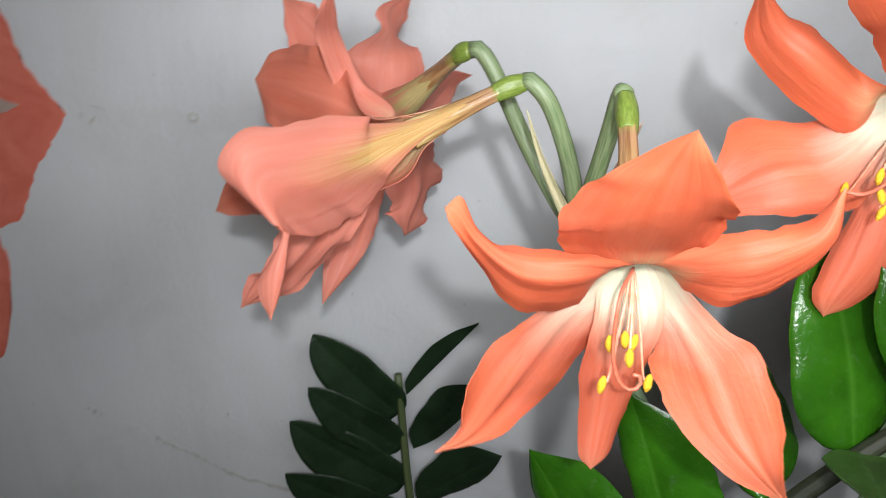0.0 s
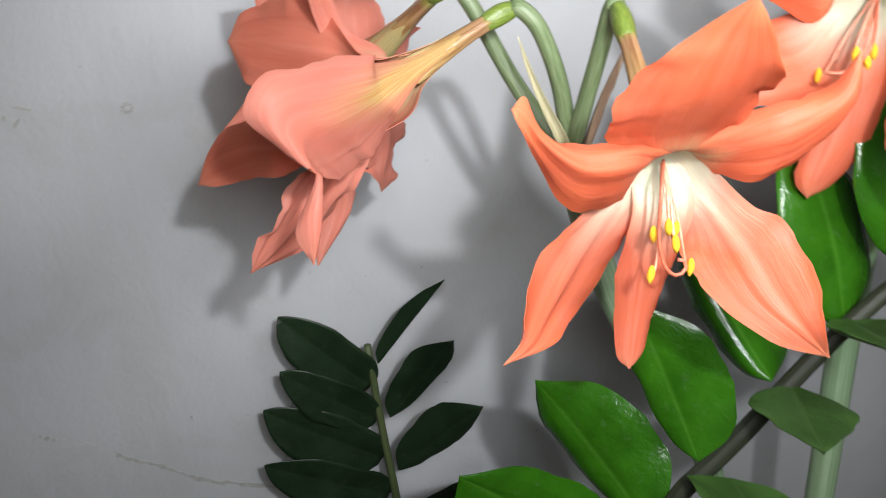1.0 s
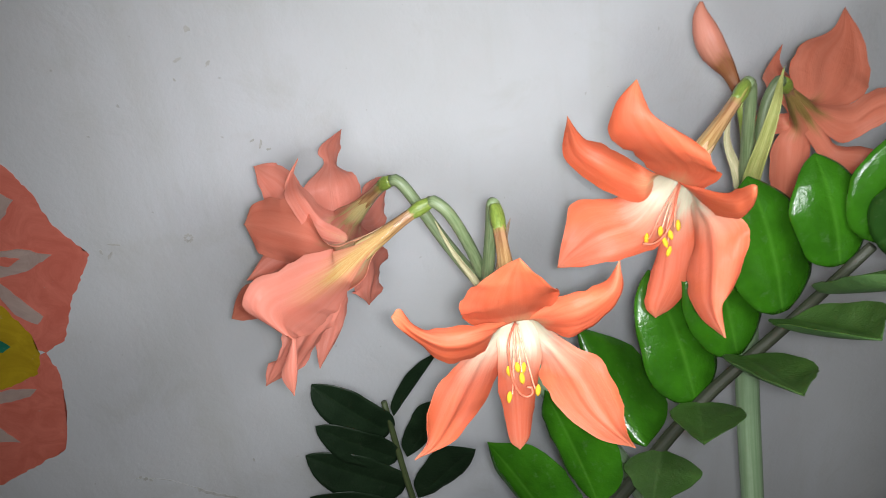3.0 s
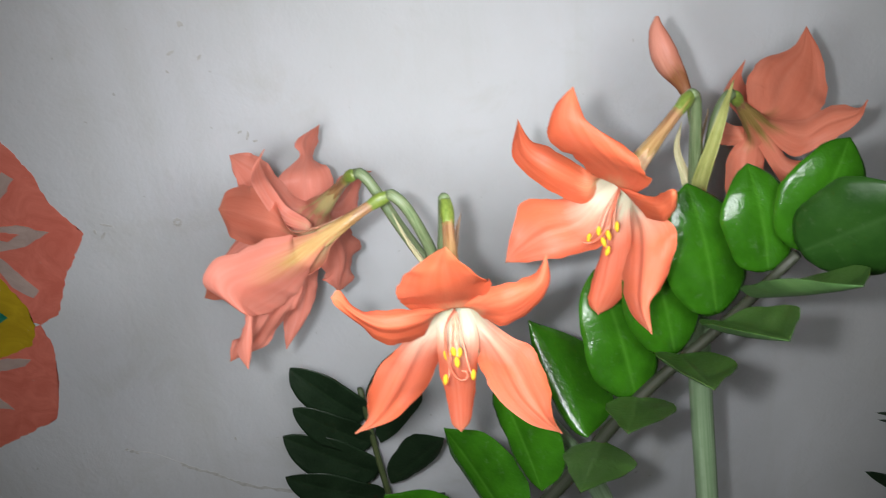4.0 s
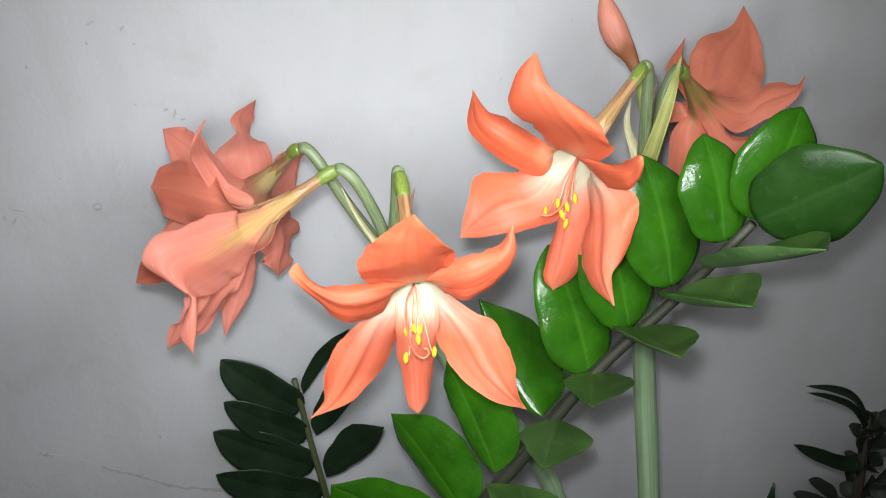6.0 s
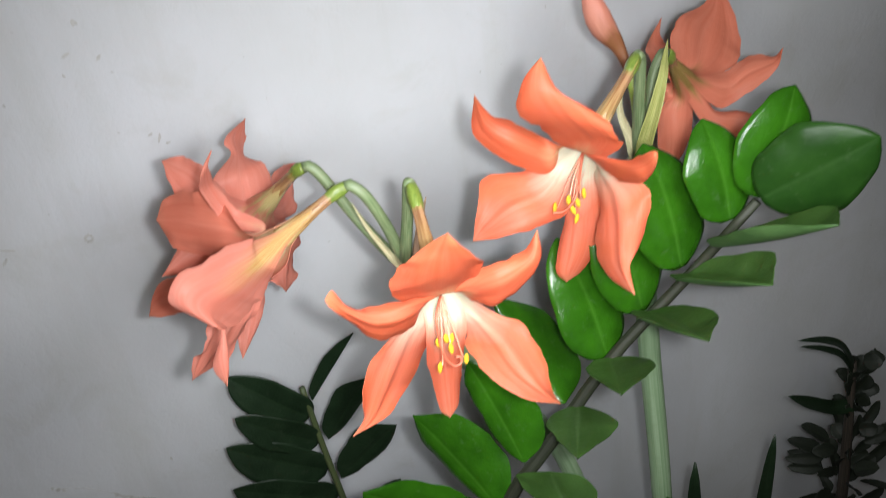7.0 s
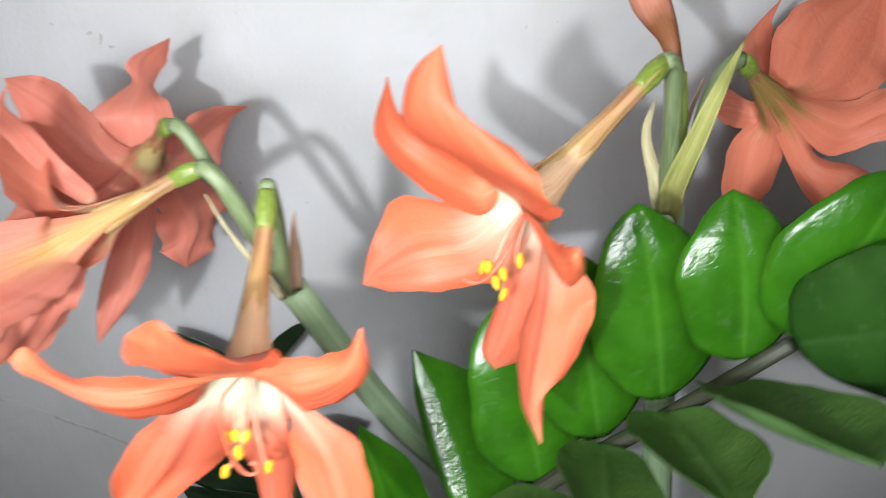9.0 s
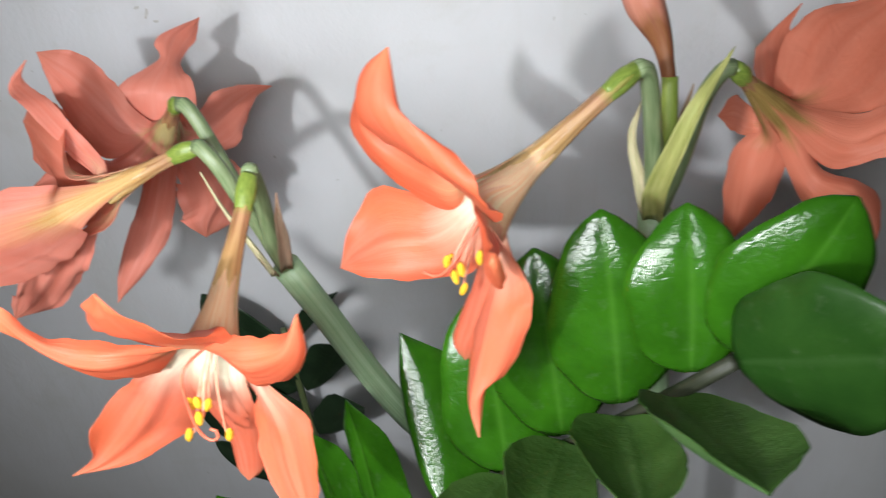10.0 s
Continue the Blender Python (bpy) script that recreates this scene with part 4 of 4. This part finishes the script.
petal(bloom, [(0.0995, 0.18, 0.6), (0.091, 0.1758, 0.576), (0.0895, 0.1725, 0.5656)], [(0.1042, 0.172, 0.6049), (0.0991, 0.168, 0.5838), (0.0947, 0.168, 0.5698), (0.0941, 0.17, 0.5597)], [(0.1165, 0.1655, 0.61), (0.1130, 0.164, 0.586), (0.1050, 0.168, 0.5672)], inner=PETAL_LOW_LIT, outer=PETAL_OUT, ruffle=0.015, groove=0.03, seed=42)
petal(bloom, [(0.1098, 0.13, 0.6559), (0.1108, 0.116, 0.6635), (0.1125, 0.106, 0.6706)], [(0.1085, 0.12, 0.6548), (0.1116, 0.108, 0.6617), (0.1125, 0.102, 0.6687), (0.1144, 0.1045, 0.6699)], [(0.1122, 0.1229, 0.6446), (0.1153, 0.112, 0.6532), (0.1158, 0.107, 0.6616)], inner=PETAL_UP_DIM, outer=PETAL_OUT, ruffle=0.06, seed=43)
stamens(bloom, [(0.0967, 0.1584, 0.6099), (0.0898, 0.1726, 0.6117), (0.0913, 0.1567, 0.6243), (0.1029, 0.1614, 0.6230), (0.0965, 0.1560, 0.6215), (0.0940, 0.1570, 0.6170)], [(0.095, 0.154, 0.628), (0.088, 0.155, 0.619), (0.082, 0.158, 0.618)])
part("pedicel", sweep([N3, (0.1705, 0.222, 0.620), (0.1671, 0.2155, 0.6449), (0.1630, 0.2075, 0.6690), (0.1600, 0.2040, 0.6780), (0.1560, 0.2005, 0.6788)], [0.0045, 0.0042, 0.0038, 0.0036, 0.0036], 12, 28), PEDICEL, plant_b)
bloom = flower(plant_b, (0.1985, 0.2385, 0.6615), (0.2040, 0.2420, 0.6550), (0.229, 0.260, 0.626), "salmon-orange flower seen from behind above glossy leaves", 0.0095)
petal(bloom, [(0.2227, 0.268, 0.642), (0.2355, 0.29, 0.6604), (0.2685, 0.305, 0.6639)], [(0.2461, 0.272, 0.6378), (0.2608, 0.288, 0.6503), (0.2764, 0.302, 0.66), (0.283, 0.315, 0.6744)], [(0.2632, 0.268, 0.6252), (0.2846, 0.28, 0.6322), (0.2873, 0.298, 0.6567)], inner=PETAL_UP_DIM, outer=PETAL_OUT_DEEP, ruffle=0.03, seed=44)
petal(bloom, [(0.2611, 0.264, 0.627), (0.2801, 0.265, 0.6344), (0.2923, 0.255, 0.6341)], [(0.256, 0.252, 0.6203), (0.2716, 0.252, 0.6277), (0.2892, 0.249, 0.6327), (0.2935, 0.247, 0.6422)], [(0.2476, 0.25, 0.6083), (0.2659, 0.245, 0.6151), (0.2871, 0.244, 0.6287)], inner=PETAL_UP_DIM, outer=PETAL_OUT_DEEP, ruffle=0.03, seed=45)
petal(bloom, [(0.2472, 0.252, 0.6055), (0.2643, 0.24, 0.605), (0.267, 0.226, 0.5974)], [(0.2424, 0.245, 0.6041), (0.2537, 0.233, 0.6037), (0.2627, 0.223, 0.5935), (0.2639, 0.218, 0.5834)], [(0.2372, 0.247, 0.5965), (0.2474, 0.238, 0.5847), (0.2596, 0.228, 0.5834)], inner=PETAL_UP_DIM, outer=PETAL_OUT_DEEP, ruffle=0.04, seed=46)
petal(bloom, [(0.2109, 0.264, 0.6092), (0.2094, 0.264, 0.5905), (0.2109, 0.26, 0.5719)], [(0.2194, 0.257, 0.6107), (0.2172, 0.254, 0.5943), (0.2165, 0.255, 0.5748), (0.2155, 0.257, 0.5596)], [(0.2326, 0.257, 0.6049), (0.2293, 0.254, 0.5883), (0.2238, 0.255, 0.5757)], inner=PETAL_UP_DIM, outer=PETAL_OUT_DEEP, ruffle=0.04, seed=47)
petal(bloom, [(0.2164, 0.27, 0.6263), (0.2106, 0.281, 0.6266)], [(0.2163, 0.265, 0.6219), (0.2117, 0.279, 0.6177), (0.206, 0.287, 0.6122)], [(0.2154, 0.266, 0.614), (0.2111, 0.276, 0.611)], inner=PETAL_UP_DIM, outer=PETAL_OUT_DEEP, ruffle=0.04, seed=48)
petal(bloom, [(0.2196, 0.272, 0.6309), (0.2203, 0.296, 0.6357), (0.2253, 0.31, 0.6399)], [(0.2257, 0.273, 0.6318), (0.2269, 0.294, 0.6395), (0.2306, 0.309, 0.6438), (0.2429, 0.32, 0.6539)], [(0.235, 0.281, 0.6319), (0.2386, 0.302, 0.6385), (0.2373, 0.311, 0.6451)], inner=PETAL_UP_DIM, outer=PETAL_OUT_DEEP, ruffle=0.05, seed=49)
part("pedicel", sweep([N3, (0.182, 0.232, 0.622), (0.188, 0.236, 0.648), (0.1945, 0.2375, 0.6605), (0.1985, 0.2385, 0.6615)], [0.0045, 0.0042, 0.0038, 0.0036, 0.0036], 12, 28), PEDICEL, plant_b)
part("pedicel", sweep([N3, (0.176, 0.234, 0.630), (0.175, 0.243, 0.655)], [0.0042, 0.0036, 0.0034], 12, 18), PEDICEL_YOUNG, plant_b, "bright yellow-green pedicel")
part("bud", sweep([(0.175, 0.243, 0.654), (0.171, 0.250, 0.668), (0.163, 0.257, 0.683), (0.158, 0.262, 0.700), (0.158, 0.264, 0.709)], [0.0030, 0.0033, 0.0044, 0.0064, 0.0080, 0.0083, 0.0072, 0.0048, 0.0010], 16, 30, 3, 0.08), (BUD,), plant_b, "closed salmon-pink bud, brownish at its base")
sheet("bract", [(0.1735, 0.2235, 0.597), (0.1725, 0.2155, 0.618), (0.1760, 0.2130, 0.636), (0.1823, 0.2145, 0.6564), (0.1905, 0.2260, 0.6645), (0.1968, 0.2340, 0.6725)], lambda v: (-0.5, -1, 0.2), 0.0100, BRACT_BLADE, (BRACT_GREEN, BRACT_GREEN), plant_b, 0.8, 0.1, 0.02, 0.02, 10, 0.0008, 8, 24, 7, "yellow-green bract")
sheet("bract", [(0.1715, 0.2260, 0.597), (0.1670, 0.2250, 0.615), (0.1615, 0.2290, 0.6340), (0.1632, 0.2290, 0.6520)], lambda v: (-0.6, -1, 0.1), 0.0072, BRACT_BLADE, (BRACT_PALE, BRACT_PALE), plant_b, 0.7, 0, 0.02, 0.02, 10, 0.0007, 8, 16, 8, "pale papery bract")
sheet("bract", [(0.1765, 0.2320, 0.600), (0.1780, 0.2370, 0.628), (0.1844, 0.24, 0.6535)], lambda v: (0.9, -0.6, 0.1), 0.0040, BLADE, (BRACT, BRACT), plant_b, 0.5, 0, 0.02, 0.02, 20, 0.0006, 6, 14, 9, "dry papery bract")


# ---- the leafy plants ----
def leaf(parent, base, tip, width, facing, mats, seed, bow=0.004, cup=0.15, groove=0.06, profile=LEAF, ruffle=0.012, twist=0, label=""):
    b, t = Vector(base), Vector(tip)
    f = Vector(facing).normalized()
    pts = [b, b.lerp(t, 0.35) + f * bow, b.lerp(t, 0.7) + f * bow, t]
    return sheet("leaf", pts, lambda v: facing, width, profile, mats, parent, cup, groove, ruffle, 0.008, twist, 0.0013, 12, 22, seed, label, 1.6)


def spread_leaf(parent, base, left, right, tip, mats, seed, fold=0.004, fullness=0.80):
    """A broad leaf from its base to its tip, given by the widest point of either side; its halves are folded along the midrib."""
    b, t = Vector(base), Vector(tip)
    axis = t - b
    n = (Vector(right) - Vector(left)).cross(axis).normalized()
    if n.dot(Vector((0, -0.5, 0.8))) < 0:
        n = -n
    edges, feet = [], []
    for e in (Vector(left), Vector(right)):
        foot = b + axis * ((e - b).dot(axis) / axis.length_squared)
        out = e - foot
        edges.append([b, b.lerp(foot, 0.30) + out * 0.70, e, foot.lerp(t, 0.55) + out * fullness, t])
        feet.append(foot)
    m = (feet[0] + feet[1]) * 0.5
    mid = [b, b.lerp(m, 0.30) - n * fold * 0.7, m - n * fold, m.lerp(t, 0.55) - n * fold * 0.6, t]
    return loft("leaf", edges[0], mid, edges[1], 0, mats, parent, seed, 0.05, 0.02, 0.010, 1.6, 0.0013, inward=Vector((0, -0.5, 0.8)))


zz = thing("zz_plant", None, "leafy stalk with glossy bright green oval leaves", "house plant")
part("stalk", sweep([(-0.115, 0.17, GROUND - 0.01), (-0.06, 0.162, 0.15), (0.030, 0.153, 0.390), (0.069, 0.151, 0.449), (0.114, 0.150, 0.508), (0.160, 0.142, 0.560), (0.190, 0.125, 0.612)], [0.0085, 0.008, 0.0065, 0.0058, 0.0050, 0.0042, 0.0028], 14, 50), ZZ_STEM_SHADED, zz)
G = (ZZ_LEAF, ZZ_UNDER)
for k, (b, t, w, f, bow) in enumerate([
    ((0.190, 0.122, 0.615), (0.232, 0.090, 0.655), 0.052, (0.15, -0.8, 0.5), 0.004),
    ((0.189, 0.128, 0.614), (0.219, 0.141, 0.668), 0.044, (0.0, -0.9, 0.35), 0.005),
    ((0.178, 0.131, 0.600), (0.173, 0.157, 0.653), 0.043, (0.05, -0.9, 0.4), 0.005),
    ((0.157, 0.145, 0.566), (0.146, 0.173, 0.638), 0.048, (0.1, -0.9, 0.4), 0.006),
    ((0.136, 0.152, 0.536), (0.122, 0.182, 0.612), 0.048, (0.15, -0.9, 0.4), 0.006),
    ((0.113, 0.154, 0.506), (0.098, 0.192, 0.578), 0.048, (0.2, -0.9, 0.4), 0.006),
]):
    leaf(zz, b, t, w, f, G if k else (ZZ_DEEP, ZZ_UNDER), 20 + k, bow, -0.16, 0.05)

# broad leaves turned to the room
for k, (b, l, r, t) in enumerate([
    ((0.171, 0.136, 0.582), (0.16, 0.097, 0.617), (0.2, 0.083, 0.627), (0.185, 0.058, 0.634)),
    ((0.158, 0.139, 0.565), (0.137, 0.117, 0.582), (0.172, 0.088, 0.605), (0.158, 0.066, 0.603)),
    ((0.136, 0.146, 0.54), (0.114, 0.122, 0.56), (0.146, 0.092, 0.572), (0.1213, 0.0621, 0.5833)),
    ((0.112, 0.15, 0.509), (0.087, 0.13, 0.522), (0.1245, 0.116, 0.5245), (0.088, 0.089, 0.538)),
    ((0.09, 0.15, 0.478), (0.0635, 0.14, 0.48), (0.1035, 0.122, 0.479), (0.062, 0.091, 0.498)),
    ((0.0664, 0.145, 0.432), (0.0411, 0.14, 0.4409), (0.0879, 0.12, 0.4299), (0.059, 0.092, 0.4372)),
]):
    spread_leaf(zz, b, l, r, t, (ZZ_DUSTY, ZZ_UNDER), 40 + k, 0.0022, 0.62 if k < 2 else 0.50)
# lower leaves turned to the painted flower
for k, (b, l, r, t) in enumerate([
    ((0.082, 0.152, 0.4797), (0.0668, 0.1809, 0.4879), (0.1068, 0.1909, 0.489), (0.058, 0.2086, 0.5356)),
    ((0.051, 0.15, 0.4411), (0.0318, 0.181, 0.47), (0.0662, 0.157, 0.4781), (0.031, 0.19, 0.506)),
    ((0.0313, 0.153, 0.403), (0.0037, 0.204, 0.4153), (0.0413, 0.172, 0.4412), (-0.0055, 0.215, 0.4496)),
    ((0.0135, 0.155, 0.3777), (-0.0473, 0.18, 0.3872), (0.0096, 0.165, 0.4155), (-0.0532, 0.185, 0.4244)),
]):
    spread_leaf(zz, b, l, r, t, G, 50 + k, 0.0012, 0.86)

small = thing("zz_plant", None, "young leafy stalk with dull dark green leaves against the wall", "house plant")
part("stalk", sweep([(-0.03, 0.34, GROUND - 0.01), (-0.052, 0.352, 0.05), (-0.062, 0.360, 0.22), (-0.068, 0.364, 0.29), (-0.071, 0.368, 0.33), (-0.074, 0.370, 0.374)], [0.005, 0.0048, 0.0042, 0.0038, 0.0032, 0.0026], 12, 40), ZZ_STEM_PALE, small)
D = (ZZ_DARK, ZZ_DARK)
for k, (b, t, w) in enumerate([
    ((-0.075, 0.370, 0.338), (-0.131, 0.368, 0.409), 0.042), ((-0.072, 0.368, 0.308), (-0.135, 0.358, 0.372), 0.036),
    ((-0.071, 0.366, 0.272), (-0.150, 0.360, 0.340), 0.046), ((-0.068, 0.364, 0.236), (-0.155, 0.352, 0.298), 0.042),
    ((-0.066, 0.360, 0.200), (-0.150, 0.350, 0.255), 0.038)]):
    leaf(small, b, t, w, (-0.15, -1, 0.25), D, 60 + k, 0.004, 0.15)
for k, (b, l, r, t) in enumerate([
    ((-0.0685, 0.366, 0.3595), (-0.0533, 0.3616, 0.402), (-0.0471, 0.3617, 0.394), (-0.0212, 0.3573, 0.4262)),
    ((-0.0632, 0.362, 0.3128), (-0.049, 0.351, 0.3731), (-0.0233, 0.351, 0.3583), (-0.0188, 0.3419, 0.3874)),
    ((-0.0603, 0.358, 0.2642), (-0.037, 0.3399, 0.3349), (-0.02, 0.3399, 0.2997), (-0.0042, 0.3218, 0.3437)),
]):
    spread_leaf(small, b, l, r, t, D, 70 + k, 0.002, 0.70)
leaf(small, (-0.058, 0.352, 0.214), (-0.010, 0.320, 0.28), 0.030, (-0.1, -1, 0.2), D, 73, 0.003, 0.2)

# ---- the plants at the wall's foot ----
low_zz = thing("zz_plant", None, "low leafy shoot with broad green leaves near the ground", "house plant")
part("stalk", sweep([(0.20, 0.22, GROUND - 0.01), (0.195, 0.215, 0.0), (0.190, 0.205, 0.20)], [0.006, 0.0055, 0.003], 12, 20), ZZ_STEM_SHADED, low_zz)
for k, (bs, t, w, f) in enumerate([((0.190, 0.206, 0.195), (0.190, 0.200, 0.291), 0.052, (-0.1, -0.9, 0.3)), ((0.192, 0.208, 0.15), (0.150, 0.190, 0.215), 0.044, (-0.3, -0.9, 0.4)), ((0.192, 0.208, 0.14), (0.245, 0.190, 0.20), 0.044, (0.3, -0.9, 0.4))]):
    leaf(low_zz, bs, t, w, f, G, 90 + k, 0.004, profile=LEAF_OVAL)

straps = thing("amaryllis_leaves", None, "two upright dark green strap leaves by the wall", "plant")
sheet("leaf", [(0.245, 0.262, GROUND - 0.01), (0.252, 0.258, 0.0), (0.2525, 0.252, 0.16), (0.250, 0.250, 0.257)], lambda v: (-0.2, -1, 0.1), 0.019, STRAP, (ZZ_DARK, ZZ_DARK), straps, 0.25, 0.1, 0.01, 0.01, 0, 0.0018, 8, 26, 95)
sheet("leaf", [(0.345, 0.270, GROUND - 0.01), (0.340, 0.262, 0.0), (0.331, 0.250, 0.155), (0.326, 0.240, 0.270)], lambda v: (-0.5, -1, 0.1), 0.0155, STRAP, (ZZ_DARK, ZZ_DARK), straps, 0.25, 0.1, 0.01, 0.01, 0, 0.0018, 8, 26, 96)

dark = thing("succulent", None, "bushy dark succulent with small round leaves, shade put into their colour", "plant")
part("stem", sweep([(0.50, 0.31, GROUND - 0.01), (0.492, 0.305, 0.0), (0.474, 0.300, 0.16), (0.462, 0.300, 0.262)], [0.008, 0.008, 0.006, 0.004], 12, 24), WOODY, dark, "brownish woody stem")
for k, (p, w) in enumerate([([(0.480, 0.300, 0.196), (0.44, 0.292, 0.215), (0.40, 0.280, 0.246), (0.362, 0.270, 0.279)], 0.015), ([(0.462, 0.298, 0.258), (0.42, 0.275, 0.315), (0.385, 0.262, 0.345), (0.346, 0.250, 0.367)], 0.008), ([(0.462, 0.298, 0.250), (0.42, 0.275, 0.305), (0.385, 0.262, 0.335), (0.349, 0.250, 0.359)], 0.007)]):
    sheet("leaf", p, lambda v: (-0.1, -0.7, 0.7), w, BLADE, (ZZ_DARK, ZZ_DARK), dark, 0.35, 0.1, 0.01, 0.01, 0, 0.0018, 8, 18, 97 + k, "long pointed dark leaf")
rng = random.Random(11)
for k in range(104):
    z = rng.uniform(-0.10, 0.17) if k < 78 else rng.uniform(0.19, 0.27)
    cx = 0.478 - 0.05 * (z - 0.1)
    spread = 0.024 if z > 0.17 else 0.080
    a = rng.uniform(0, 6.283)
    r = rng.uniform(0.3, 1.0) * spread
    base = Vector((cx + 0.35 * r * math.cos(a), 0.300 + 0.25 * r * math.sin(a), z - 0.006))
    tip = Vector((cx + r * math.cos(a), 0.300 + 0.7 * r * math.sin(a), z + rng.uniform(-0.006, 0.016)))
    if (tip - base).length < 0.016:
        tip = base + (tip - base).normalized() * 0.018
    leaf(dark, base, tip, rng.uniform(0.010, 0.019), (rng.uniform(-0.5, 0.5), -0.6, rng.uniform(0.3, 1)), (SUCCULENT_SHADED, SUCCULENT_SHADED), 200 + k, 0.002, 0.3, 0.03, LEAF_OVAL, 0.02)
